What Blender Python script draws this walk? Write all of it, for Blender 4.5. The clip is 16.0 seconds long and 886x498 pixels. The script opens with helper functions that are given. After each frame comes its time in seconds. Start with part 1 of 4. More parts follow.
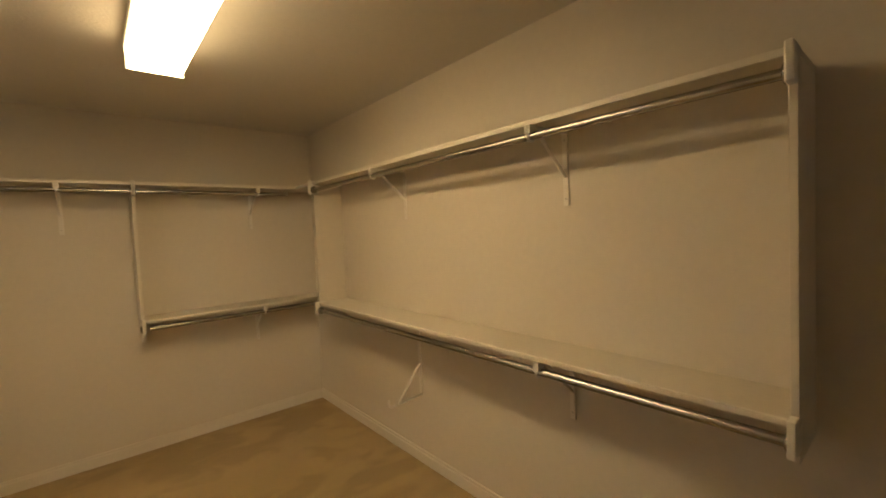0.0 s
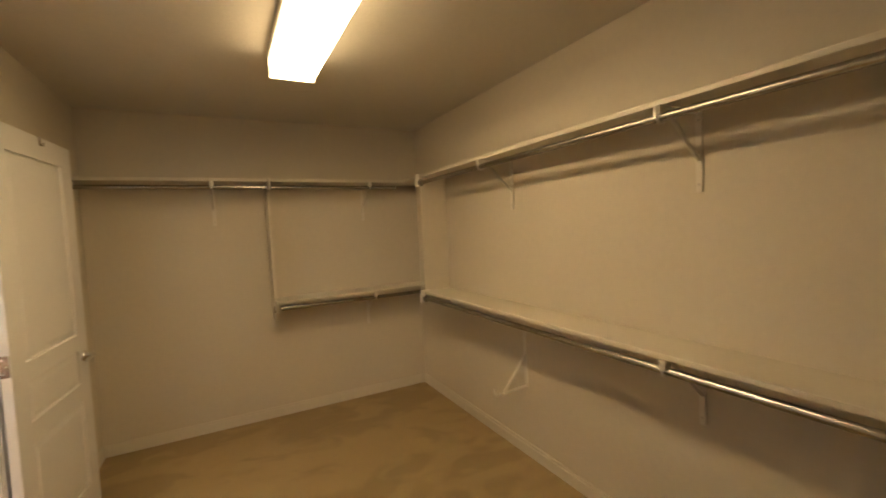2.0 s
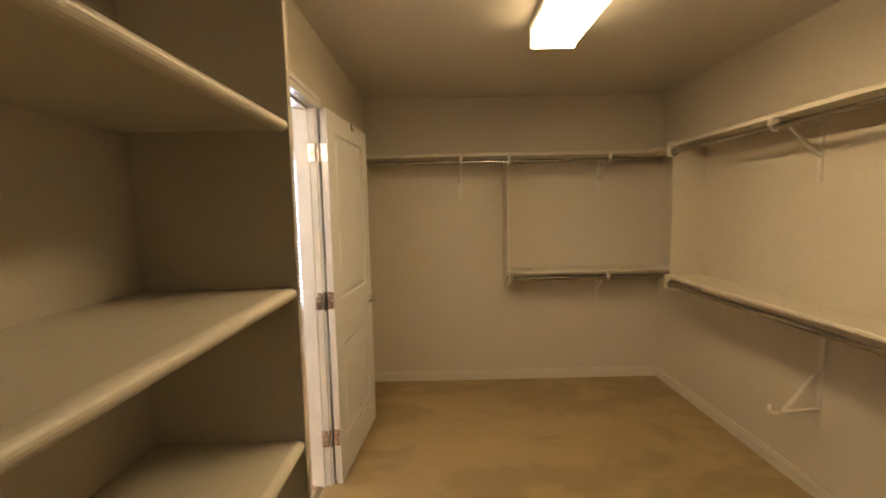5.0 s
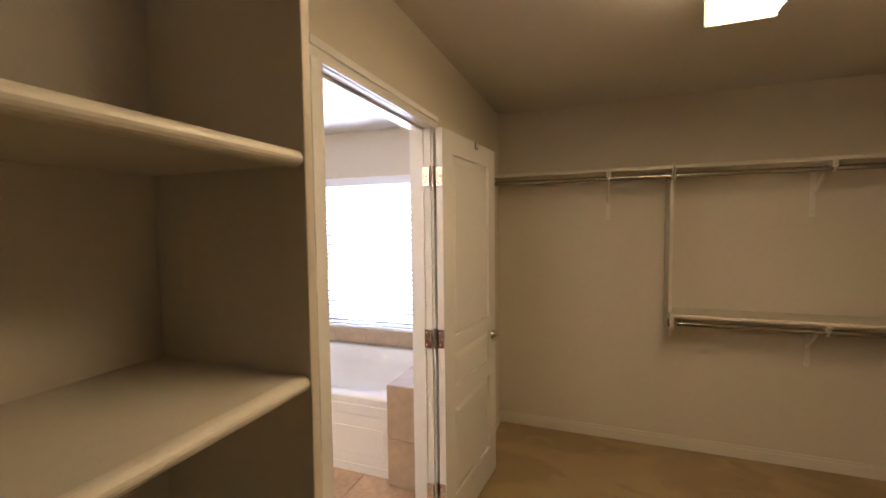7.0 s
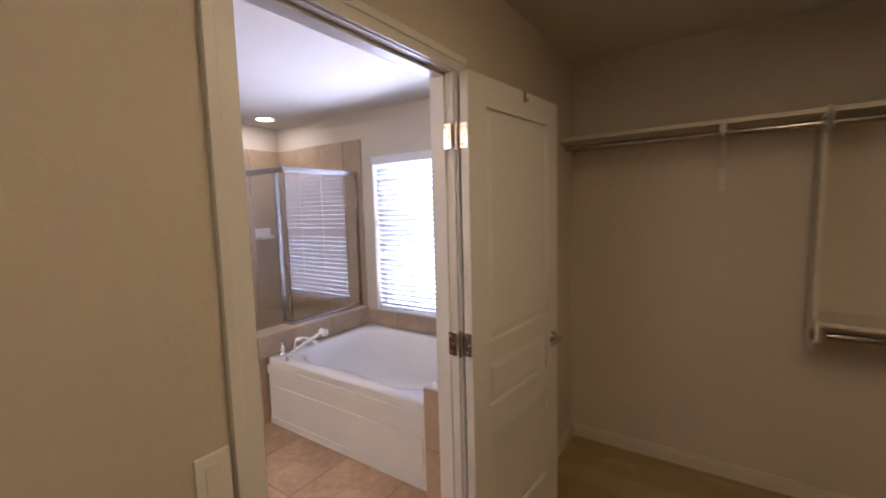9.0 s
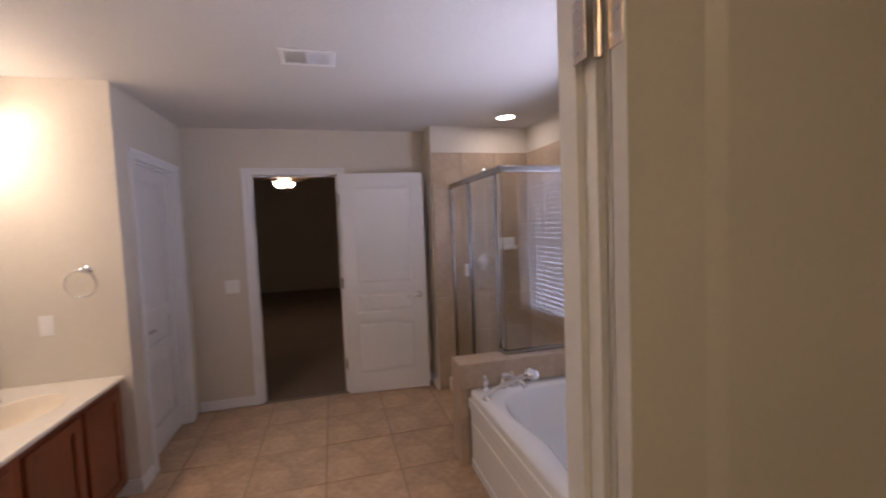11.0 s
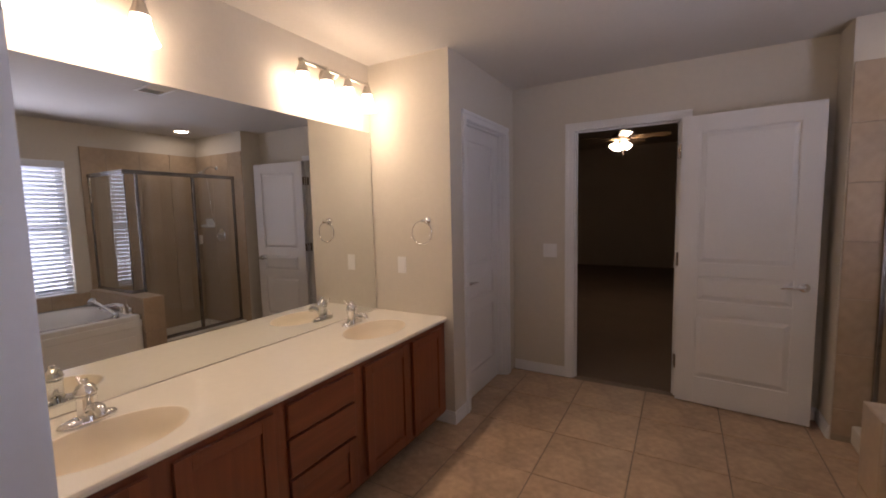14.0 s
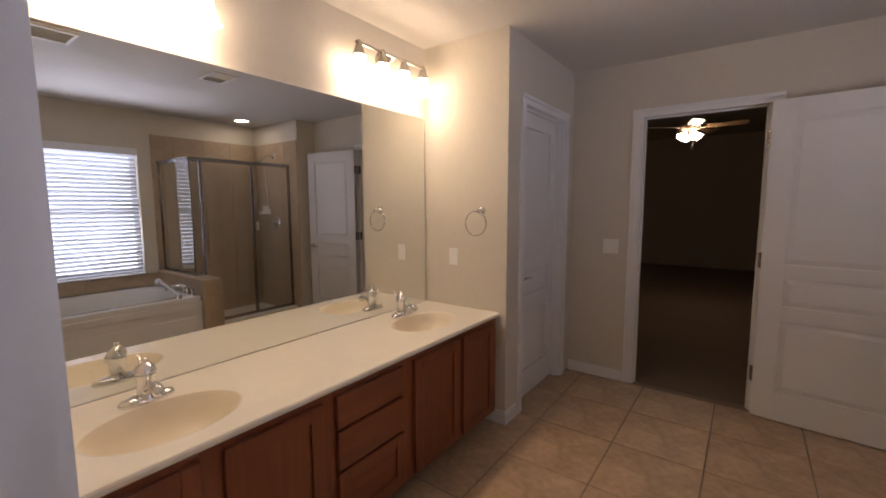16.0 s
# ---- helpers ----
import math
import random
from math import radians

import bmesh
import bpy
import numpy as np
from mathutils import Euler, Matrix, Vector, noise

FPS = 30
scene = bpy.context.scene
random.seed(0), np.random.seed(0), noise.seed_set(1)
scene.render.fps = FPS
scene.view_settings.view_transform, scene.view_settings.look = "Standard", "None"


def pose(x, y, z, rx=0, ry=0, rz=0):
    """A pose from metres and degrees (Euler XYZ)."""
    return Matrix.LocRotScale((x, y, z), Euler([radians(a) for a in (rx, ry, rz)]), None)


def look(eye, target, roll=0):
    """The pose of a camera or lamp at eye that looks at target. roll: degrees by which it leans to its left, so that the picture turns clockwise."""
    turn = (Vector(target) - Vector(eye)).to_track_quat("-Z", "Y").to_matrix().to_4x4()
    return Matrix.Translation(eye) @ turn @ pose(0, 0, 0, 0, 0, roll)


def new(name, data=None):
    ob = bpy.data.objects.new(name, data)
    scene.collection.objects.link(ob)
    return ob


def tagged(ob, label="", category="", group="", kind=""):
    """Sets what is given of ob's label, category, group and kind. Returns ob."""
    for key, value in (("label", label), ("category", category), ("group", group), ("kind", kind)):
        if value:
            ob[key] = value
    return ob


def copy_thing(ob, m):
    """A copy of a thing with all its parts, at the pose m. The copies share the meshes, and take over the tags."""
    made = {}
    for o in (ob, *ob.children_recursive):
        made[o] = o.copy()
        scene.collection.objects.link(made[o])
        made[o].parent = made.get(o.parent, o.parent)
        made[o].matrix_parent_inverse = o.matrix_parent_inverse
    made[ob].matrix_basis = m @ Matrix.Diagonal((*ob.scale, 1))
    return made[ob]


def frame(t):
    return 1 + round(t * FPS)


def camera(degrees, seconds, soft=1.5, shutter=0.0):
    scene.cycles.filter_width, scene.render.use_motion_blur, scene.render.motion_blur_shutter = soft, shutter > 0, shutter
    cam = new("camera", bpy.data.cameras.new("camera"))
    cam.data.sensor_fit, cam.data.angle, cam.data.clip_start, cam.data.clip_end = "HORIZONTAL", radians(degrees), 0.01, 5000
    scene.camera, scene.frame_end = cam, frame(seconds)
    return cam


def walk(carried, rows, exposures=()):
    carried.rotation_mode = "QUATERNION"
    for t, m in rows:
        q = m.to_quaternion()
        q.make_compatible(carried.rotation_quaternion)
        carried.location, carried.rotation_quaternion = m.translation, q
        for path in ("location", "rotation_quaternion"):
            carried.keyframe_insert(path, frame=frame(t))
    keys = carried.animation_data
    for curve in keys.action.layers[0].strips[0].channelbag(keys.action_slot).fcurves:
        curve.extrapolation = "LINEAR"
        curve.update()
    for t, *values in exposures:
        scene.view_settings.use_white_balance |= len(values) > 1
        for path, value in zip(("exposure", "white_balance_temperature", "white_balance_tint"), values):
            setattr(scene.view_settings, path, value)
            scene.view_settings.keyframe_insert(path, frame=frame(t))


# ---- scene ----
cam = camera(93.6, 16.0, 1.75, 0.5)
PATH = [
    (0, (0.936, -3.728, 1.528), (2.227, -2.203, 1.434), -2.6),
    (0.5, (0.921, -3.762, 1.53), (2.134, -2.174, 1.453), -3.4),
    (1, (0.888, -3.74, 1.529), (2.029, -2.1, 1.445), -3.4),
    (1.5, (0.863, -3.709, 1.516), (1.938, -2.025, 1.415), -2.5),
    (2, (0.843, -3.681, 1.518), (1.776, -1.915, 1.41), -2.7),
    (2.5, (0.798, -3.67, 1.518), (1.559, -1.823, 1.409), -2.0),
    (3, (0.772, -3.657, 1.513), (1.41, -1.766, 1.378), -1.8),
    (3.5, (0.74, -3.641, 1.503), (1.206, -1.702, 1.353), -1.8),
    (4, (0.708, -3.628, 1.5), (1.099, -1.674, 1.328), -1.0),
    (4.5, (0.669, -3.614, 1.496), (0.879, -1.634, 1.31), -1.3),
    (5, (0.634, -3.583, 1.503), (0.641, -1.592, 1.318), -1.2),
    (5.2, (0.63, -3.552, 1.515), (0.552, -1.562, 1.336), -1.0),
    (7.3, (0.783, -3.21, 1.578), (0.058, -1.35, 1.472), -0.8),
    (7.5, (0.809, -3.199, 1.577), (0.092, -1.335, 1.453), -1.4),
    (8, (0.863, -3.123, 1.561), (0.035, -1.31, 1.393), -2.1),
    (8.2, (0.88, -3.056, 1.551), (0.035, -1.255, 1.349), -1.9),
    (10.3, (0.649, -2.053, 1.55), (-1.08, -1.052, 1.458), -2.2),
    (10.5, (0.625, -1.958, 1.533), (-1.163, -1.067, 1.432), -2.5),
    (11, (0.523, -1.786, 1.539), (-1.407, -1.274, 1.424), -2.3),
    (11.5, (0.406, -1.695, 1.511), (-1.592, -1.615, 1.464), -4.2),
    (12, (0.319, -1.665, 1.514), (-1.661, -1.946, 1.468), -2.8),
    (12.5, (0.268, -1.615, 1.504), (-1.64, -2.209, 1.434), -1.1),
    (13, (0.221, -1.589, 1.474), (-1.611, -2.391, 1.44), -0.3),
    (13.5, (0.13, -1.619, 1.446), (-1.635, -2.553, 1.325), -0.1),
    (14, (0.037, -1.69, 1.428), (-1.69, -2.683, 1.245), -1.3),
    (14.5, (0.003, -1.716, 1.426), (-1.68, -2.778, 1.229), -0.8),
    (15, (-0.006, -1.761, 1.419), (-1.626, -2.917, 1.228), -0.3),
    (15.5, (-0.02, -1.789, 1.415), (-1.623, -2.966, 1.207), -0.0),
    (16, (-0.029, -1.795, 1.408), (-1.636, -2.967, 1.194), -0.2),
]

EXPOSURES = [(0, 0.10, 6500, 10), (2.5, 0.06, 6400, 11), (5.2, 0.14, 6250, 12), (7.3, -0.16, 5850, 17), (8.2, -0.45, 5650, 19), (10.4, -1.30, 5850, 24), (11.5, -1.40, 6000, 24), (12.5, -1.62, 6100, 24), (13.0, -1.74, 6200, 24), (14, -1.78, 6400, 23), (16, -1.78, 6500, 20)]
walk(cam, [(t, look(eye, target, roll)) for t, eye, target, roll in PATH], EXPOSURES)

# ---- light ----
world = bpy.data.worlds.new("world")
scene.world = world
world.use_nodes = True
sky = world.node_tree.nodes.new("ShaderNodeTexSky")
sky.sky_type, sky.sun_disc = "NISHITA", False
sky.sun_elevation, sky.sun_rotation = radians(40), radians(150)
world.node_tree.nodes["Background"].inputs["Strength"].default_value = 0.12
world.node_tree.links.new(sky.outputs[0], world.node_tree.nodes["Background"].inputs["Color"])

LAMP_GLOW = 30.0      # closet fluorescent diffuser
SHADE_GLOW = 68.0     # vanity glass shades
BULB_GLOW = 510.0     # vanity bulbs inside the shades
CAN_GLOW = 130.0       # recessed can
FAN_GLOW = 115.0      # bedroom fan light
WINDOW_WATTS = 190.0   # daylight in the window opening

daylight = bpy.data.lights.new("window_daylight", "AREA")
daylight.shape, daylight.size, daylight.size_y = "RECTANGLE", 1.19, 1.34
daylight.energy, daylight.color = WINDOW_WATTS, (0.78, 0.82, 1.0)
window_daylight = new("window_daylight", daylight)
window_daylight.matrix_world = look((-1.20, 0.26, 1.33), (-1.20, -1.0, 1.33))


# ---- materials ----
def mat(name, color, rough=0.5, metal=0.0, vary=0.08, scale=3.0, fine=60.0, bump=0.0, bump_scale=200.0, object_vary=0.0, coat=0.0):
    m = bpy.data.materials.new(name)
    m.use_nodes = True
    nt = m.node_tree
    b = nt.nodes["Principled BSDF"]
    b.inputs["Roughness"].default_value, b.inputs["Metallic"].default_value = rough, metal
    b.inputs["Coat Weight"].default_value = coat
    co = nt.nodes.new("ShaderNodeTexCoord")
    src = co.outputs["Object"]
    n1, n2 = nt.nodes.new("ShaderNodeTexNoise"), nt.nodes.new("ShaderNodeTexNoise")
    n1.inputs["Scale"].default_value, n2.inputs["Scale"].default_value = scale, fine
    n1.inputs["Detail"].default_value, n2.inputs["Detail"].default_value = 4, 3
    for n in (n1, n2):
        nt.links.new(src, n.inputs["Vector"])
    add = nt.nodes.new("ShaderNodeMath")
    add.operation = "ADD"
    nt.links.new(n1.outputs["Fac"], add.inputs[0])
    nt.links.new(n2.outputs["Fac"], add.inputs[1])
    last = add.outputs[0]
    if object_vary:
        info, mul, ad2 = nt.nodes.new("ShaderNodeObjectInfo"), nt.nodes.new("ShaderNodeMath"), nt.nodes.new("ShaderNodeMath")
        mul.operation, ad2.operation = "MULTIPLY_ADD", "ADD"
        mul.inputs[1].default_value, mul.inputs[2].default_value = object_vary, -object_vary / 2
        nt.links.new(info.outputs["Random"], mul.inputs[0])
        nt.links.new(mul.outputs[0], ad2.inputs[0])
        nt.links.new(last, ad2.inputs[1])
        last = ad2.outputs[0]
    ramp = nt.nodes.new("ShaderNodeMapRange")
    ramp.inputs["From Min"].default_value, ramp.inputs["From Max"].default_value = 0.6, 1.4
    ramp.inputs["To Min"].default_value, ramp.inputs["To Max"].default_value = 1 - vary, 1 + vary
    nt.links.new(last, ramp.inputs["Value"])
    tint = nt.nodes.new("ShaderNodeVectorMath")
    tint.operation = "SCALE"
    tint.inputs[0].default_value = color
    nt.links.new(ramp.outputs[0], tint.inputs["Scale"])
    nt.links.new(tint.outputs[0], b.inputs["Base Color"])
    if bump:
        n3, bp = nt.nodes.new("ShaderNodeTexNoise"), nt.nodes.new("ShaderNodeBump")
        n3.inputs["Scale"].default_value, n3.inputs["Detail"].default_value = bump_scale, 3
        nt.links.new(src, n3.inputs["Vector"])
        bp.inputs["Strength"].default_value, bp.inputs["Distance"].default_value = bump, 0.004
        nt.links.new(n3.outputs["Fac"], bp.inputs["Height"])
        nt.links.new(bp.outputs["Normal"], b.inputs["Normal"])
    return m


def glow(name, color, strength):
    m = bpy.data.materials.new(name)
    m.use_nodes = True
    b = m.node_tree.nodes["Principled BSDF"]
    b.inputs["Base Color"].default_value = (0.9, 0.9, 0.88, 1)
    b.inputs["Roughness"].default_value = 0.3
    b.inputs["Emission Color"].default_value = (*color, 1)
    b.inputs["Emission Strength"].default_value = strength
    return m


def clear_glass(name, tint=(0.97, 0.98, 0.97), rough=0.0):
    m = bpy.data.materials.new(name)
    m.use_nodes = True
    nt = m.node_tree
    nt.nodes.remove(nt.nodes["Principled BSDF"])
    g = nt.nodes.new("ShaderNodeBsdfGlass")
    g.inputs["Color"].default_value = (*tint, 1)
    g.inputs["Roughness"].default_value, g.inputs["IOR"].default_value = rough, 1.62
    nt.links.new(g.outputs[0], nt.nodes["Material Output"].inputs["Surface"])
    return m


def wood(name, dark, light, axis=2):
    m = mat(name, light, 0.38, vary=0.1, scale=2, fine=20, coat=0.25)
    nt = m.node_tree
    b = nt.nodes["Principled BSDF"]
    co, mp, nz, mx = (nt.nodes.new("ShaderNode" + k) for k in ("TexCoord", "Mapping", "TexNoise", "Mix"))
    mx.data_type = "RGBA"
    s = [28, 28, 28]
    s[axis] = 1.6
    mp.inputs["Scale"].default_value = s
    nz.inputs["Scale"].default_value, nz.inputs["Detail"].default_value, nz.inputs["Distortion"].default_value = 1.5, 5, 0.6
    nt.links.new(co.outputs["Object"], mp.inputs["Vector"])
    nt.links.new(mp.outputs[0], nz.inputs["Vector"])
    nt.links.new(nz.outputs["Fac"], mx.inputs["Factor"])
    mx.inputs["A"].default_value, mx.inputs["B"].default_value = (*dark, 1), (*light, 1)
    nt.links.new(mx.outputs["Result"], b.inputs["Base Color"])
    return m


def carpet_material():
    m = mat("carpet", (0.375, 0.275, 0.14), 0.95, vary=0.10, scale=2.4, fine=420, bump=0.9, bump_scale=520)
    nt = m.node_tree
    tint = [n for n in nt.nodes if n.type == "VECT_MATH"][0]
    co, mp, nz, n2, mr, mul = (nt.nodes.new("ShaderNode" + k) for k in ("TexCoord", "Mapping", "TexNoise", "TexNoise", "MapRange", "VectorMath"))
    mp.inputs["Rotation"].default_value, mp.inputs["Scale"].default_value = (0, 0, radians(38)), (1.0, 1.5, 1.0)
    nt.links.new(co.outputs["Object"], mp.inputs["Vector"])
    for n, k, d in ((nz, 1.5, 0.9), (n2, 3.6, 1.2)):
        n.inputs["Scale"].default_value, n.inputs["Distortion"].default_value, n.inputs["Detail"].default_value = k, d, 0.6
        nt.links.new(mp.outputs[0], n.inputs["Vector"])
    both = nt.nodes.new("ShaderNodeMath")
    both.operation = "MULTIPLY_ADD"
    both.inputs[1].default_value = 0.6
    nt.links.new(n2.outputs["Fac"], both.inputs[0])
    nt.links.new(nz.outputs["Fac"], both.inputs[2])
    mr.inputs["From Min"].default_value, mr.inputs["From Max"].default_value = 0.72, 0.88
    mr.inputs["To Min"].default_value, mr.inputs["To Max"].default_value = 0.92, 1.09
    nt.links.new(both.outputs[0], mr.inputs["Value"])
    mul.operation = "SCALE"
    nt.links.new(tint.outputs[0], mul.inputs[0])
    nt.links.new(mr.outputs[0], mul.inputs["Scale"])
    nt.links.new(mul.outputs[0], nt.nodes["Principled BSDF"].inputs["Base Color"])
    return m


M_WALL = mat("wall_paint", (0.60, 0.545, 0.455), 0.62, vary=0.03, scale=1.5, fine=30, bump=0.25, bump_scale=85)
M_CEIL = mat("ceiling_paint", (0.61, 0.575, 0.52), 0.8, vary=0.03, scale=1.2, fine=40, bump=0.35, bump_scale=70)
M_TRIM = mat("white_trim_paint", (0.74, 0.73, 0.72), 0.35, vary=0.03, scale=4, fine=60, bump=0.05, bump_scale=90)
M_DOOR = mat("white_door_paint", (0.71, 0.695, 0.68), 0.30, vary=0.03, scale=3, fine=80, bump=0.06, bump_scale=240)
# wall paint, darkened to offset the stronger lamp light on shelf tops
M_SHELF_TONED = mat("shelf_paint_toned", (0.565, 0.515, 0.43), 0.45, vary=0.04, scale=3, fine=50, bump=0.06, bump_scale=120)
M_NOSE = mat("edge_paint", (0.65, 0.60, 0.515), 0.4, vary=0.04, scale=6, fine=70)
M_BRACKET = mat("white_enamel", (0.69, 0.65, 0.58), 0.35, vary=0.04, scale=20, fine=120)
M_CHROME = mat("chrome", (0.80, 0.80, 0.80), 0.09, 1.0, vary=0.03, scale=9, fine=90)
M_NICKEL = mat("brushed_nickel", (0.56, 0.52, 0.47), 0.28, 1.0, vary=0.06, scale=20, fine=180)
M_STEEL = mat("rod_steel", (0.40, 0.39, 0.37), 0.27, 1.0, vary=0.08, scale=12, fine=150)
M_ALU = mat("shower_aluminium", (0.40, 0.39, 0.38), 0.24, 1.0, vary=0.05, scale=10, fine=150)
M_HINGE = mat("hinge_metal", (0.52, 0.46, 0.41), 0.24, 1.0, vary=0.12, scale=30, fine=200)
M_CARPET = carpet_material()
# bedroom carpet: the room's dimness is put into a darker brown
M_CARPET_DIM = mat("bedroom_carpet_dim", (0.20, 0.14, 0.095), 0.95, vary=0.12, scale=2, fine=300, bump=0.6, bump_scale=400)
# darker than wall_paint: part of the bedroom's dimness sits in this colour
M_BEDWALL_DIM = mat("bedroom_wall_dim", (0.50, 0.43, 0.36), 0.7, vary=0.03, scale=1.5, fine=30, bump=0.2, bump_scale=80)
M_TILE = mat("floor_tile", (0.44, 0.30, 0.19), 0.42, vary=0.30, scale=4.5, fine=26, bump=0.08, bump_scale=60, object_vary=0.16)
M_GROUT = mat("grout", (0.24, 0.185, 0.14), 0.9, vary=0.15, scale=6, fine=120, bump=0.2, bump_scale=200)
M_WTILE = mat("shower_tile", (0.41, 0.31, 0.215), 0.30, vary=0.14, scale=4, fine=22, bump=0.05, bump_scale=50, object_vary=0.10)
M_WGROUT = mat("wall_grout", (0.34, 0.28, 0.21), 0.9, vary=0.1, scale=6, fine=120)
M_TUB = mat("tub_acrylic", (0.80, 0.80, 0.80), 0.12, vary=0.02, scale=3, fine=40, coat=0.4)
M_BOWL = mat("biscuit_basin", (0.75, 0.655, 0.51), 0.45, vary=0.03, scale=3, fine=25, coat=0.08)
M_MARBLE = mat("cultured_marble", (0.82, 0.765, 0.655), 0.16, vary=0.025, scale=3, fine=25, coat=0.3)
M_CHERRY = wood("cherry_wood", (0.14, 0.034, 0.012), (0.275, 0.078, 0.028))
M_CHERRY_H = wood("cherry_wood_across", (0.14, 0.034, 0.012), (0.275, 0.078, 0.028), 0)
# near-black colour stands in for the shade in the toe recess
M_GAP_SHADE = mat("gap_shade", (0.03, 0.02, 0.015), 0.8, vary=0.1)
M_PLASTIC = mat("white_plastic", (0.78, 0.76, 0.72), 0.35, vary=0.02, scale=20, fine=150)
# grey for flat plates that stand in for shaded space behind louvres
M_DUCT = mat("duct_shade_grey", (0.42, 0.41, 0.39), 0.6, vary=0.05)
M_PAN = mat("shower_pan", (0.74, 0.70, 0.62), 0.3, vary=0.04, scale=5, fine=60)
M_GLASS = clear_glass("shower_glass", (0.985, 0.99, 0.98))
M_PANE = clear_glass("window_pane")
M_LAMP = glow("fluorescent_diffuser", (1.0, 0.72, 0.36), LAMP_GLOW)
M_LAMP_SIDE = glow("diffuser_side", (1.0, 0.72, 0.36), LAMP_GLOW * 0.22)
M_LAMP_RIM = glow("diffuser_rim", (1.0, 0.74, 0.40), LAMP_GLOW * 0.03)
M_SHADE = glow("lit_glass_shade", (1.0, 0.80, 0.56), SHADE_GLOW)
M_BULB = glow("lit_bulb", (1.0, 0.80, 0.56), BULB_GLOW)
M_CAN = glow("lit_can_lens", (1.0, 0.86, 0.70), CAN_GLOW)
M_FANLIGHT = glow("lit_fan_bowl", (1.0, 0.80, 0.55), FAN_GLOW)
M_FANWOOD = wood("fan_blade_wood", (0.22, 0.13, 0.07), (0.36, 0.24, 0.14), 0)
M_MIRROR = bpy.data.materials.new("mirror_silver")
M_MIRROR.use_nodes = True
M_MIRROR.node_tree.nodes["Principled BSDF"].inputs["Base Color"].default_value = (0.86, 0.88, 0.86, 1)
M_MIRROR.node_tree.nodes["Principled BSDF"].inputs["Metallic"].default_value = 1
M_MIRROR.node_tree.nodes["Principled BSDF"].inputs["Roughness"].default_value = 0.0
M_SLAT = bpy.data.materials.new("blind_vinyl")
M_SLAT.use_nodes = True
_nt = M_SLAT.node_tree
_b, _t, _m = _nt.nodes["Principled BSDF"], _nt.nodes.new("ShaderNodeBsdfTranslucent"), _nt.nodes.new("ShaderNodeMixShader")
_b.inputs["Base Color"].default_value, _b.inputs["Roughness"].default_value = (0.80, 0.82, 0.85, 1), 0.4
_t.inputs["Color"].default_value = (0.8, 0.84, 0.9, 1)
_m.inputs[0].default_value = 0.07
_nt.links.new(_b.outputs[0], _m.inputs[1])
_nt.links.new(_t.outputs[0], _m.inputs[2])
_nt.links.new(_m.outputs[0], _nt.nodes["Material Output"].inputs["Surface"])


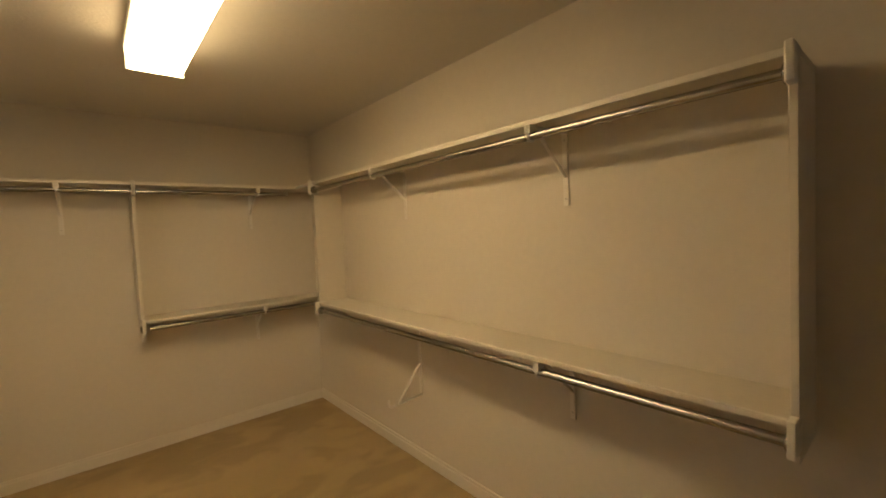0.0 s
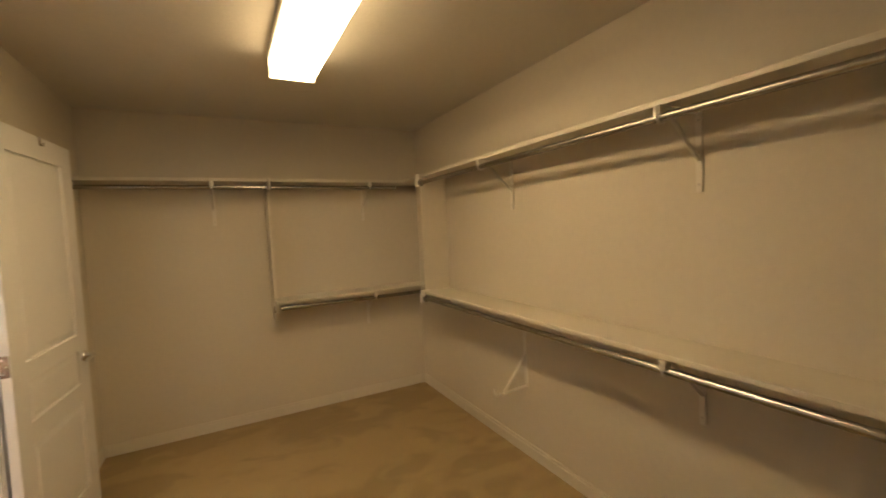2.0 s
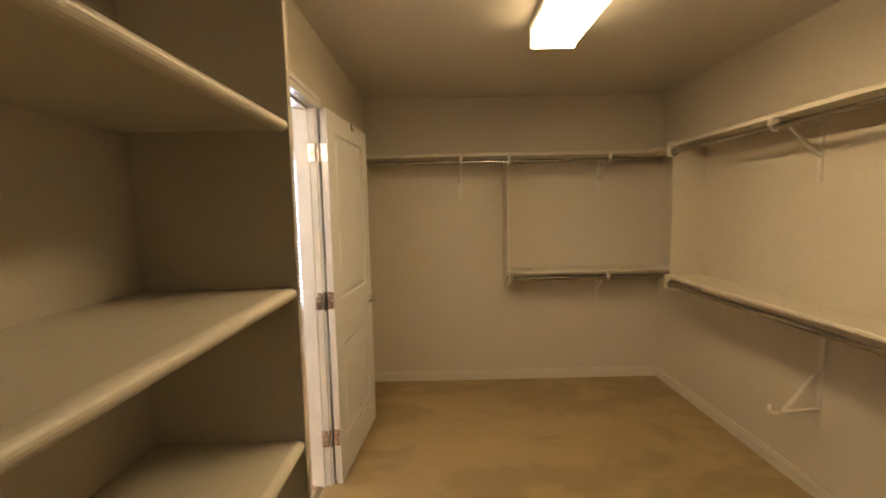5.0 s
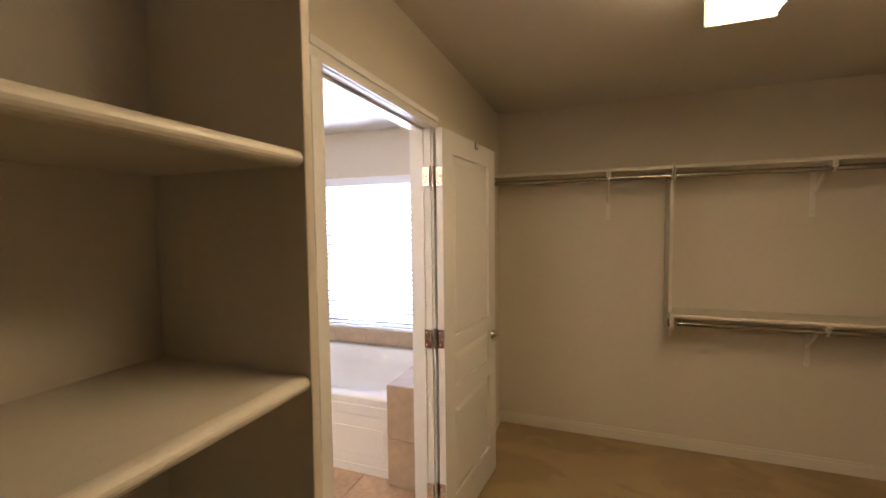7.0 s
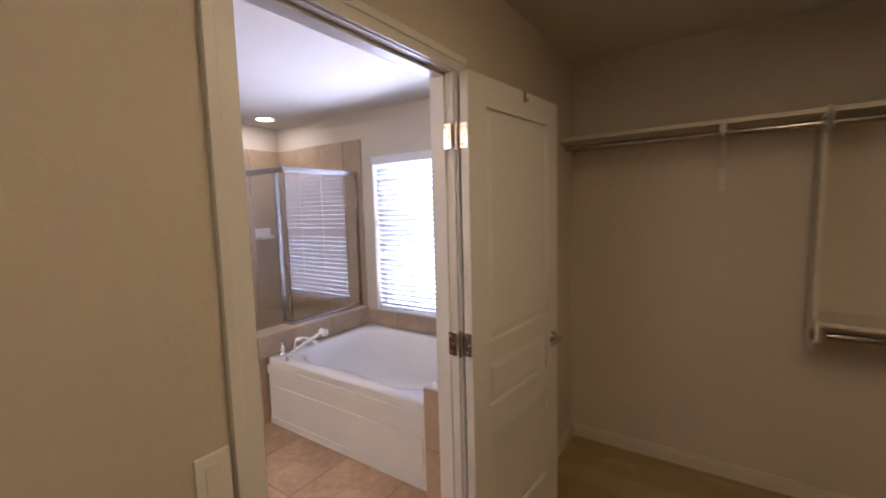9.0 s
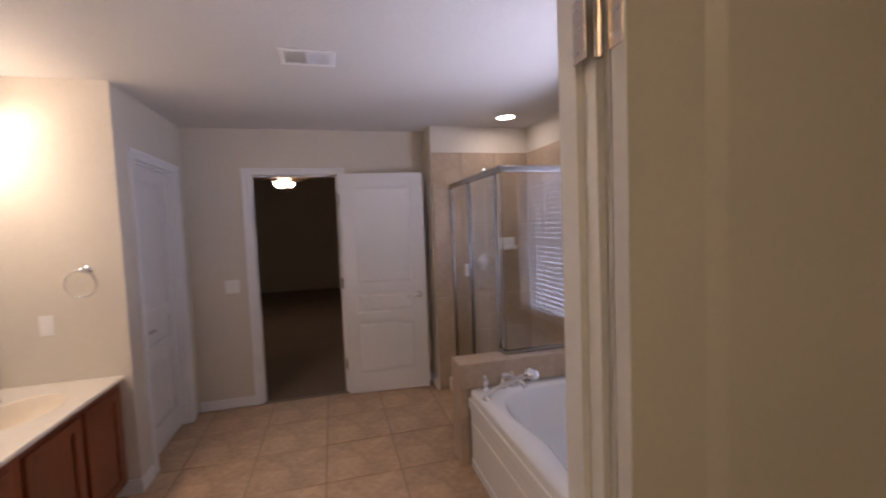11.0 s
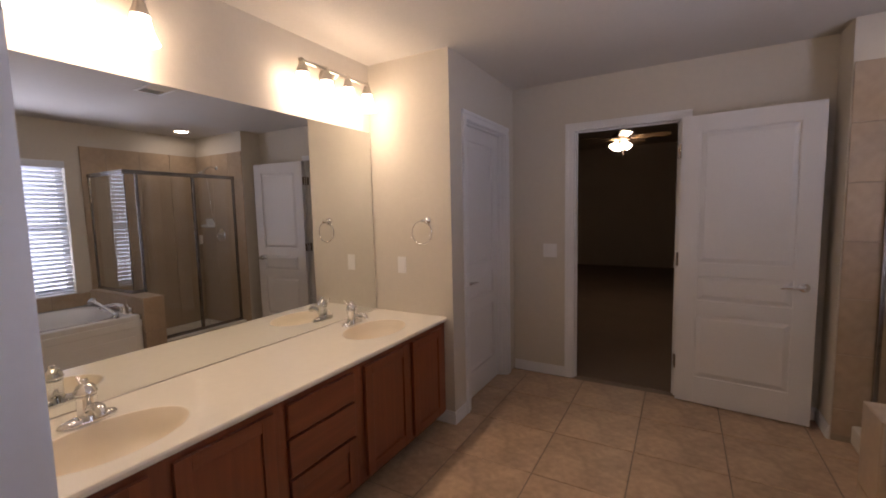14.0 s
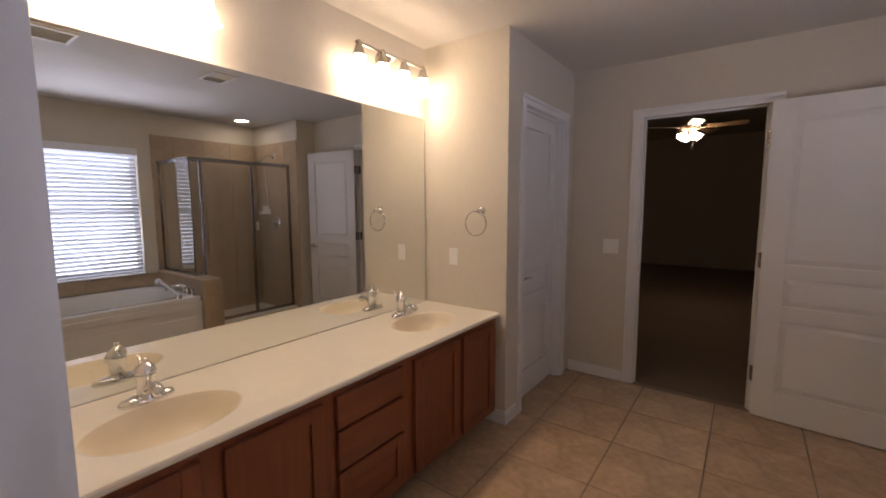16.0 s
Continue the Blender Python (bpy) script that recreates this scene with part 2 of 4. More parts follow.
# ---- mesh tools ----
class Build:
    """Collects solids into one mesh."""

    def __init__(self):
        self.v, self.f, self.s = [], [], []

    def add(self, verts, faces, smooth=False):
        n = len(self.v)
        self.v += [tuple(p) for p in verts]
        self.f += [tuple(n + i for i in f) for f in faces]
        self.s += [smooth] * len(faces)
        return self

    def box(self, x0, x1, y0, y1, z0, z1, bevel=0.0, m=None):
        if bevel:
            bm = bmesh.new()
            bmesh.ops.create_cube(bm, size=1)
            for v in bm.verts:
                v.co = ((x0 + x1) / 2 + v.co.x * (x1 - x0), (y0 + y1) / 2 + v.co.y * (y1 - y0), (z0 + z1) / 2 + v.co.z * (z1 - z0))
            bmesh.ops.bevel(bm, geom=bm.edges[:], offset=bevel, segments=2, profile=0.5, affect="EDGES")
            bm.verts.index_update()
            vs, fs = [v.co.copy() for v in bm.verts], [[v.index for v in f.verts] for f in bm.faces]
            bm.free()
        else:
            vs = [Vector((x, y, z)) for z in (z0, z1) for y in (y0, y1) for x in (x0, x1)]
            fs = [(0, 2, 3, 1), (4, 5, 7, 6), (0, 1, 5, 4), (2, 6, 7, 3), (0, 4, 6, 2), (1, 3, 7, 5)]
        if m:
            vs = [m @ v for v in vs]
        return self.add(vs, fs)

    def lathe(self, profile, at=(0, 0, 0), m=None, seg=20, sx=1.0, sy=1.0):
        """Turns (radius, height) pairs round z."""
        vs, fs = [], []
        for r, h in profile:
            for i in range(seg):
                a = 2 * math.pi * i / seg
                vs.append(Vector((r * sx * math.cos(a), r * sy * math.sin(a), h)))
        for j in range(len(profile) - 1):
            for i in range(seg):
                k = (i + 1) % seg
                fs.append((j * seg + i, j * seg + k, (j + 1) * seg + k, (j + 1) * seg + i))
        vs = [(m @ v if m else v) + Vector(at) for v in vs]
        return self.add(vs, fs, True)

    def tube(self, pts, r, seg=10, radii=None):
        pts = [Vector(p) for p in pts]
        vs, fs = [], []
        for j, p in enumerate(pts):
            d = (pts[min(j + 1, len(pts) - 1)] - pts[max(j - 1, 0)]).normalized()
            up = Vector((0, 0, 1)) if abs(d.z) < 0.9 else Vector((1, 0, 0))
            a = d.cross(up).normalized()
            b = a.cross(d).normalized()
            rr = radii[j] if radii else r
            for i in range(seg):
                t = 2 * math.pi * i / seg
                vs.append(p + a * math.cos(t) * rr + b * math.sin(t) * rr)
        for j in range(len(pts) - 1):
            for i in range(seg):
                k = (i + 1) % seg
                fs.append((j * seg + i, j * seg + k, (j + 1) * seg + k, (j + 1) * seg + i))
        n = len(vs)
        self.add(vs, fs, True)
        return self.add([vs[i] for i in range(seg)], [tuple(reversed(range(seg)))]).add(vs[n - seg:], [tuple(range(seg))])

    def ring(self, centre, big, small, axis="x", seg=40, sub=8, a0=0.0, a1=360.0):
        pts = []
        for i in range(seg + 1):
            a = radians(a0 + (a1 - a0) * i / seg)
            c, s = big * math.cos(a), big * math.sin(a)
            d = {"x": (0, c, s), "y": (c, 0, s), "z": (c, s, 0)}[axis]
            pts.append(Vector(centre) + Vector(d))
        return self.tube(pts, small, sub)

    def prism(self, outline, depth, m):
        """Extrudes an (x, z) outline along y."""
        n = len(outline)
        vs = [m @ Vector((x, 0, z)) for x, z in outline] + [m @ Vector((x, depth, z)) for x, z in outline]
        fs = [tuple(range(n)), tuple(reversed(range(n, 2 * n)))] + [(i, i + n, (i + 1) % n + n, (i + 1) % n) for i in range(n)]
        return self.add(vs, fs)

    def mesh(self, name, material, weld=False):
        me = bpy.data.meshes.new(name)
        me.from_pydata(self.v, [], self.f)
        me.polygons.foreach_set("use_smooth", self.s)
        me.materials.append(material)
        me.validate()
        bm = bmesh.new()
        bm.from_mesh(me)
        if weld:
            bmesh.ops.remove_doubles(bm, verts=bm.verts[:], dist=1e-5)
        bmesh.ops.recalc_face_normals(bm, faces=bm.faces[:])
        bm.to_mesh(me)
        bm.free()
        return me


def part(name, build, material, parent, label="", weld=False):
    ob = new(name, build.mesh(name, material, weld))
    ob.parent = parent
    return tagged(ob, label)


def thing(name, m, label, category, group="", kind=""):
    ob = new(name)
    ob.empty_display_size = 0.1
    ob.matrix_world = m
    return tagged(ob, label, category, group, kind)


def solid(name, build, material, label, category, group="", kind="", weld=False):
    return tagged(new(name, build.mesh(name, material, weld)), label, category, group, kind)


def structure(name, build, material, label, category):
    return solid(name, build, material, label, category, kind="structure")


def wall_x(b, x0, x1, y0, y1, z1, holes=()):
    """A wall along y, with openings (y0, y1, z0, z1)."""
    y = y0
    for a, c, lo, hi in sorted(holes):
        b.box(x0, x1, y, a, 0, z1)
        if lo > 0:
            b.box(x0, x1, a, c, 0, lo)
        if hi < z1:
            b.box(x0, x1, a, c, hi, z1)
        y = c
    return b.box(x0, x1, y, y1, 0, z1)


def wall_y(b, y0, y1, x0, x1, z1, holes=()):
    """A wall along x, with openings (x0, x1, z0, z1)."""
    x = x0
    for a, c, lo, hi in sorted(holes):
        b.box(x, a, y0, y1, 0, z1)
        if lo > 0:
            b.box(a, c, y0, y1, 0, lo)
        if hi < z1:
            b.box(a, c, y0, y1, hi, z1)
        x = c
    return b.box(x, x1, y0, y1, 0, z1)


# ---- plan ----
H = 2.44                     # ceilings
CW, CB = 2.525, -4.7         # closet width, its rear end
WT = 0.10                   # partition thickness
D1Y0, D1Y1 = -2.236, -1.395   # closet doorway
BX, BY, VY = -3.445, 0.07, -3.61   # bath: bedroom wall, window wall, vanity wall
PX, PY = -2.312, -2.975        # corner of the water-closet partition
D2Y0, D2Y1 = -2.467, -1.700  # bedroom doorway
D3X0, D3X1 = -3.26, -2.535   # water-closet doorway
SX, SY = -3.19, -0.885        # shower end wall, its return
WX0, WX1, WZ0, WZ1 = -1.82, -0.58, 0.64, 2.03   # window
DH = 2.04

structure("wall_closet_bath", wall_x(Build(), -WT, 0, CB, BY, H, [(D1Y0, D1Y1, 0, DH + 0.015)]), M_WALL, "beige textured partition wall between closet and bathroom", "wall")
structure("wall_closet_back", wall_y(Build(), 0, WT, 0, CW + WT, H), M_WALL, "beige textured closet back wall behind the shelves", "wall")
structure("wall_closet_side", wall_x(Build(), CW, CW + WT, CB, 0, H), M_WALL, "long beige textured closet wall carrying two rods", "wall")
structure("wall_closet_rear", wall_y(Build(), CB - WT, CB, -WT, CW + WT, H), M_WALL, "plain beige closet end wall", "wall")
structure("wall_window", wall_y(Build(), BY, BY + 0.16, BX - WT, 0, H, [(WX0, WX1, WZ0, WZ1)]), M_WALL, "beige outer bathroom wall with one window", "wall")
structure("wall_bedroom", wall_x(Build(), BX - WT, BX, VY - WT, BY, H, [(D2Y0, D2Y1, 0, DH + 0.015)]), M_WALL, "beige bathroom wall with the bedroom doorway", "wall")
structure("wall_shower_end", Build().box(BX, SX, SY, BY, 0, H), M_WALL, "beige furred-out wall behind the shower end", "wall")
structure("wall_vanity", wall_y(Build(), VY - WT, VY, BX, -WT, H), M_WALL, "beige textured wall behind the vanity mirror", "wall")
structure("wall_partition_side", Build().box(PX - WT, PX, VY, PY - WT, 0, H), M_WALL, "beige partition wall beside the vanity", "wall")
structure("wall_partition_front", wall_y(Build(), PY - WT, PY, BX, PX, H, [(D3X0, D3X1, 0, DH + 0.015)]), M_WALL, "beige partition wall with a closed narrow door", "wall")
structure("ceiling_closet", Build().box(-WT, CW + WT, CB - WT, WT, H, H + 0.1), M_CEIL, "flat textured closet ceiling", "ceiling")
structure("ceiling_bath", Build().box(BX - WT, -WT, VY - WT, BY + 0.16, H, H + 0.1), M_CEIL, "flat textured off-white bathroom ceiling", "ceiling")
structure("floor_closet", Build().box(-0.06, CW, CB, 0, -0.1, 0), M_CARPET, "tan cut-pile carpet with vacuum marks", "carpet")
bath_floor = structure("floor_bath", Build().box(BX - 0.06, -0.06, VY, BY, -0.1, -0.004), M_GROUT, "beige ceramic floor tiles in brown grout", "floor")
structure("floor_bedroom", Build().box(-10.8, BX - 0.06, -6, 3, -0.1, 0), M_CARPET_DIM, "brown bedroom carpet, darkened for the dim room", "carpet")
HB = 2.85    # bedroom ceiling
structure("wall_bedroom_far", wall_x(Build(), -10.92, -10.8, -6, 3, HB), M_BEDWALL_DIM, "far bedroom wall, toned down for the dim room", "wall")
structure("wall_bedroom_north", wall_y(Build(), 3, 3.12, -10.92, BX - WT, HB), M_BEDWALL_DIM, "bedroom side wall, toned down for the dim room", "wall")
structure("wall_bedroom_south", wall_y(Build(), -6.12, -6, -10.92, BX - WT, HB), M_BEDWALL_DIM, "bedroom side wall, toned down for the dim room", "wall")
structure("wall_bedroom_near", wall_x(wall_x(Build(), BX - WT - 0.02, BX - WT, BY + 0.16, 3, HB), BX - WT - 0.02, BX - WT, -6, VY - WT, HB).box(BX - WT - 0.02, BX - WT, VY - WT, BY + 0.16, H, HB), M_BEDWALL_DIM, "bedroom wall beside the bathroom, toned down for the dim room", "wall")
structure("ceiling_bedroom", Build().box(-10.92, BX - WT, -6.12, 3.12, HB, HB + 0.1), M_BEDWALL_DIM, "bedroom ceiling, toned down for the dim room", "ceiling")
# wall colour in place of white trim keeps its lit line faint
structure("baseboard_bedroom", Build().box(-10.8, -10.785, -6, 3, 0, 0.085), M_BEDWALL_DIM, "painted bedroom baseboard", "baseboard")


# ---- trim ----
def baseboard(name, x0, x1, y0, y1, dx, dy, paint=M_TRIM):
    """A run along a wall; dx, dy point into the room."""
    b = Build()
    for t, h in ((0.013, 0.066), (0.008, 0.085)):
        if dx:
            b.box(min(x0, x0 + dx * t), max(x0, x0 + dx * t), y0, y1, 0 if h < 0.08 else 0.066, h)
        else:
            b.box(x0, x1, min(y0, y0 + dy * t), max(y0, y0 + dy * t), 0 if h < 0.08 else 0.066, h)
    return structure(name, b, paint, "low painted wooden baseboard along the wall", "baseboard")


baseboard("baseboard", 0.014, CW - 0.014, 0, 0, 0, -1, M_NOSE)
baseboard("baseboard", CW, CW, CB, -0.001, -1, 0, M_NOSE)
baseboard("baseboard", 0, 0, D1Y1 + 0.07, -0.001, 1, 0, M_NOSE)
baseboard("baseboard", 0, 0, -2.70, D1Y0 - 0.07, 1, 0, M_NOSE)
baseboard("baseboard", BX, BX, PY + 0.014, D2Y0 - 0.06, 1, 0)
baseboard("baseboard", BX, BX, D2Y1 + 0.06, SY - 0.001, 1, 0)
baseboard("baseboard", PX, PX, -3.112, PY, 1, 0)
baseboard("baseboard", D3X1 + 0.065, PX + 0.013, PY, PY, 0, 1)
baseboard("baseboard", BX + 0.001, SX, SY, SY, 0, -1)
baseboard("baseboard", -WT, -WT, -2.93, D1Y0 - 0.07, -1, 0)


def casing(name, span0, span1, top, at, axis, face, depth0, depth1, label):
    """Door frame: jambs through the wall and moulded casing on the given faces."""
    ob = thing(name, Matrix.Identity(4), label, "door frame", kind="structure")

    def put(b, s0, s1, d0, d1, z0, z1, bev=0.0):
        d0, d1 = min(d0, d1), max(d0, d1)
        return b.box(d0, d1, s0, s1, z0, z1, bev) if axis == "y" else b.box(s0, s1, d0, d1, z0, z1, bev)

    for s0, s1 in ((span0, span0 + 0.018), (span1 - 0.018, span1)):
        part("jamb", put(Build(), s0, s1, depth0, depth1, 0, top), M_TRIM, ob)
    part("head_jamb", put(Build(), span0, span1, depth0, depth1, top - 0.003, top + 0.014), M_TRIM, ob)
    mid = (depth0 + depth1) / 2
    for s0, s1 in ((span0 + 0.018, span0 + 0.03), (span1 - 0.03, span1 - 0.018)):
        part("door_stop", put(Build(), s0, s1, mid - 0.018, mid + 0.018, 0, top - 0.003), M_TRIM, ob)
    part("door_stop", put(Build(), span0 + 0.018, span1 - 0.018, mid - 0.018, mid + 0.018, top - 0.015, top - 0.003), M_TRIM, ob)
    for f in face:
        d = depth1 if f > 0 else depth0
        for s, g in ((span0, -1), (span1, 1)):
            b = Build()
            a0, a1 = sorted((s - g * 0.004, s + g * 0.056))
            put(b, a0, a1, d, d + f * 0.011, 0, top + 0.0)
            a0, a1 = sorted((s + g * 0.03, s + g * 0.056))
            put(b, a0, a1, d + f * 0.011, d + f * 0.018, 0, top + 0.0, 0.003)
            part("side_casing", b, M_TRIM, ob)
        b = Build()
        put(b, span0 - 0.056, span1 + 0.056, d, d + f * 0.011, top, top + 0.058)
        put(b, span0 - 0.056, span1 + 0.056, d + f * 0.011, d + f * 0.018, top + 0.032, top + 0.058, 0.003)
        part("head_casing", b, M_TRIM, ob)
    return ob


casing("door_frame_1", D1Y0, D1Y1, DH, 0, "y", (1, -1), -WT, 0, "white-painted moulded frame round the closet doorway")
frame_2 = casing("door_frame_2", D2Y0, D2Y1, DH, BX, "y", (1,), BX - WT, BX, "white-painted moulded frame round the bedroom doorway")
casing("door_frame_3", D3X0, D3X1, DH, PY, "x", (1,), PY - WT, PY, "white-painted moulded frame round the narrow door")


part("strike_plate", Build().box(BX - 0.052, BX - 0.024, D2Y0 + 0.018, D2Y0 + 0.0195, 0.89, 0.95, 0.0006), M_HINGE, frame_2, "small bronze strike plate")


# ---- doors ----
def lever(parent, x, z, side, flip):
    """A lever handle on a leaf; side is the y of the face."""
    s = 1 if side > 0 else -1
    h = part("lever_handle", Build().lathe([(0.0, 0), (0.031, 0), (0.031, 0.004), (0.026, 0.011), (0.013, 0.013), (0.0105, 0.045), (0.0, 0.046)],
             (x, side, z), Matrix.Rotation(radians(-90 * s), 4, "X"), 24), M_CHROME, parent, "polished chrome lever handle")
    pts = [(x, side + s * 0.045, z), (x + flip * 0.03, side + s * 0.05, z + 0.002), (x + flip * 0.075, side + s * 0.048, z - 0.002), (x + flip * 0.115, side + s * 0.046, z - 0.007)]
    part("lever", Build().tube(pts, 0.008, 10, [0.011, 0.0095, 0.008, 0.006]), M_CHROME, h)


def panel_door(name, m, width, label, hinges=True):
    """A leaf hinged at x = 0, reaching to x = width, from y = 0 to 0.035."""
    T, Z0, Z1 = 0.035, 0.012, DH - 0.005
    ob = thing(name, m, label, "door", kind="structure")
    sw = 0.115
    rows = ((0.205, 0.665), (0.760, 0.940), (1.025, 1.925))
    for x0, x1 in ((0, sw), (width - sw, width)):
        part("stile", Build().box(x0, x1, 0, T, Z0, Z1, 0.0015), M_DOOR, ob)
    edges = [Z0] + [z for r in rows for z in r] + [Z1]
    for i in range(0, len(edges), 2):
        part("rail", Build().box(sw, width - sw, 0.0004, T - 0.0004, edges[i], edges[i + 1]), M_DOOR, ob)
    for z0, z1 in rows:
        b = Build()
        b.box(sw, width - sw, 0.0135, T - 0.0135, z0, z1)
        for y0, y1 in ((0.0135, 0.003), (T - 0.0135, T - 0.003)):
            x0, x1, g = sw, width - sw, 0.028
            h = 0.028
            o = [(x0 + 0.008, y0, z0 + 0.008), (x1 - 0.008, y0, z0 + 0.008), (x1 - 0.008, y0, z1 - 0.008), (x0 + 0.008, y0, z1 - 0.008)]
            i = [(x0 + 0.008 + g, y1, z0 + 0.008 + h), (x1 - 0.008 - g, y1, z0 + 0.008 + h), (x1 - 0.008 - g, y1, z1 - 0.008 - h), (x0 + 0.008 + g, y1, z1 - 0.008 - h)]
            b.add(o + i, [(0, 1, 5, 4), (1, 2, 6, 5), (2, 3, 7, 6), (3, 0, 4, 7), (4, 5, 6, 7)])
        part("panel", b, M_DOOR, ob)
    lever(ob, width - 0.065, 0.90, 0.0, -1)
    lever(ob, width - 0.065, 0.90, T, -1)
    for z in (0.28, 1.04, 1.81) if hinges else ():
        h = part("hinge", Build().box(-0.0025, 0.0, 0.003, T, z - 0.045, z + 0.045, 0.0008), M_HINGE, ob, "worn bronze-toned butt hinge")
        part("jamb_plate", Build().box(-0.0225, -0.0195, T + 0.026, T + 0.06, z - 0.045, z + 0.045, 0.0008), M_HINGE, h)
        part("knuckle", Build().tube([(-0.010, T + 0.012, z - 0.05), (-0.010, T + 0.012, z + 0.05)], 0.0065, 10), M_HINGE, h)
        for k, (x, y) in enumerate(((-0.0025, 0.018), (-0.0225, T + 0.045))):
            for dz in (-0.03, 0, 0.03):
                part("screw", Build().lathe([(0.0042, 0), (0.003, 0.0014), (0.0003, 0.0014)], (x, y + 0.006 * (1 if dz else -1), z + dz), Matrix.Rotation(radians(-90), 4, "Y"), 8), M_NICKEL, h)
    return ob


def leaf_pose(hinge, free):
    """Local x from the hinge to the free edge."""
    a = math.degrees(math.atan2(free[1] - hinge[1], free[0] - hinge[0]))
    return pose(hinge[0], hinge[1], 0, 0, 0, a)


# closet door: opened far into the closet, beside the partition wall
door_1 = panel_door("door_1", leaf_pose((0.062, -1.413), (0.130, -0.675)), 0.742, "white moulded three-panel door standing wide open in the closet")
part("over_door_hook", Build().box(0.405, 0.425, -0.003, 0.038, DH - 0.0045, DH - 0.002).box(0.405, 0.425, -0.0032, -0.001, DH - 0.045, DH - 0.0045).tube([(0.415, -0.003, DH - 0.04), (0.415, -0.014, DH - 0.046), (0.415, -0.016, DH - 0.032)], 0.003, 8), M_HINGE, door_1, "small dark metal over-door hook")
panel_door("door_2", leaf_pose((-3.362, -1.705), (-3.285, -0.952)), 0.755, "white moulded three-panel door opened flat towards the wall")
panel_door("door_3", pose(D3X0 + 0.02, PY - WT + 0.004, 0), D3X1 - D3X0 - 0.04, "closed narrow white moulded door with a small lever", False)


# ---- window ----
def window():
    ob = thing("window_1", pose(WX0, BY, WZ0), "vinyl window behind white horizontal blinds, bright with daylight", "window", kind="structure")
    w, h, d = WX1 - WX0, WZ1 - WZ0, 0.16
    f = part("window_frame", Build().box(0, w, 0.10, 0.15, 0, 0.04).box(0, w, 0.10, 0.15, h - 0.04, h).box(0, 0.04, 0.10, 0.15, 0.04, h - 0.04)
             .box(w - 0.04, w, 0.10, 0.15, 0.04, h - 0.04).box(0.04, w - 0.04, 0.105, 0.145, h / 2 - 0.02, h / 2 + 0.02), M_TRIM, ob)
    p = part("pane", Build().box(0.04, w - 0.04, 0.122, 0.126, 0.04, h / 2 - 0.02), M_PANE, ob)
    q = part("pane", Build().box(0.04, w - 0.04, 0.122, 0.126, h / 2 + 0.02, h - 0.04), M_PANE, ob)
    p.visible_shadow = q.visible_shadow = False
    part("window_sill", Build().box(0, w, 0.0, 0.10, -0.002, 0.006, 0.002), M_TRIM, ob)
    for n, x in (("reveal", 0.0), ("reveal", w - 0.004)):
        part(n, Build().box(x, x + 0.004, 0.002, 0.10, 0.006, h), M_WALL, ob)
    return f


window()


def blind():
    w, h = WX1 - WX0 - 0.016, WZ1 - WZ0
    ob = thing("window_blind", pose((WX0 + WX1) / 2, BY + 0.045, WZ0), "white two-inch horizontal slat blind, lowered and nearly closed", "blind")
    part("head_rail", Build().box(-w / 2, w / 2, -0.045, 0.03, h - 0.055, h - 0.002, 0.004), M_SLAT, ob)
    part("valance", Build().box(-w / 2 - 0.004, w / 2 + 0.004, -0.056, -0.047, h - 0.075, h - 0.002, 0.003), M_SLAT, ob)
    part("bottom_rail", Build().box(-w / 2, w / 2, -0.026, 0.026, 0.018, 0.034, 0.004), M_SLAT, ob)
    slat = Build()
    prof = [(-0.025, 0.0), (-0.0125, 0.0032), (0.0, 0.0042), (0.0125, 0.0032), (0.025, 0.0), (0.0125, 0.0012), (0.0, 0.0022), (-0.0125, 0.0012)]
    slat.add([(-w / 2, y, z) for y, z in prof] + [(w / 2, y, z) for y, z in prof],
             [(i, (i + 1) % 8, (i + 1) % 8 + 8, i + 8) for i in range(8)] + [(7, 6, 5, 4, 3, 2, 1, 0), tuple(range(8, 16))], True)
    me = slat.mesh("slat", M_SLAT)
    n = 29
    for i in range(n):
        o = new("slat", me)
        o.parent = ob
        o.matrix_basis = pose(random.uniform(-0.002, 0.002), 0, 0.055 + i * (h - 0.14) / (n - 1), -50 + random.uniform(-1.5, 1.5), 0, random.uniform(-0.15, 0.15))
    for x in (-w * 0.36, 0.0, w * 0.36):
        part("ladder_cord", Build().tube([(x, -0.020, 0.03), (x, -0.020, h - 0.06)], 0.0012, 6), M_PLASTIC, ob)
    part("tilt_wand", Build().tube([(w / 2 - 0.07, -0.05, h - 0.08), (w / 2 - 0.072, -0.05, h - 0.62)], 0.004, 8), M_PLASTIC, ob)


blind()

# ---- closet lamp ----
lamp = thing("ceiling_light", pose(1.222, -1.985, H), "long wrap-round fluorescent ceiling fixture, switched on", "ceiling light")
part("housing", Build().box(-0.118, 0.118, -0.614, 0.614, -0.0305, -0.001, 0.003), M_PLASTIC, lamp)
part("diffuser", Build().box(-0.100, 0.100, -0.600, 0.600, -0.128, -0.119, 0.003), M_LAMP, lamp, "glowing ribbed acrylic lens")
for sx in (-1, 1):
    part("side_lens", Build().add([(sx * x, y, z) for y in (-0.598, 0.598) for x, z in ((0.1015, -0.1195), (0.0945, -0.1195), (0.106, -0.045), (0.113, -0.045))],
         [(0, 1, 2, 3), (7, 6, 5, 4), (0, 4, 5, 1), (1, 5, 6, 2), (2, 6, 7, 3), (3, 7, 4, 0)]), M_LAMP_SIDE, lamp, "glowing sloped acrylic side")
    part("upper_lens", Build().box(min(sx * 0.103, sx * 0.116), max(sx * 0.103, sx * 0.116), -0.598, 0.598, -0.0445, -0.031), M_LAMP_RIM, lamp, "dimly glowing upper lens edge")
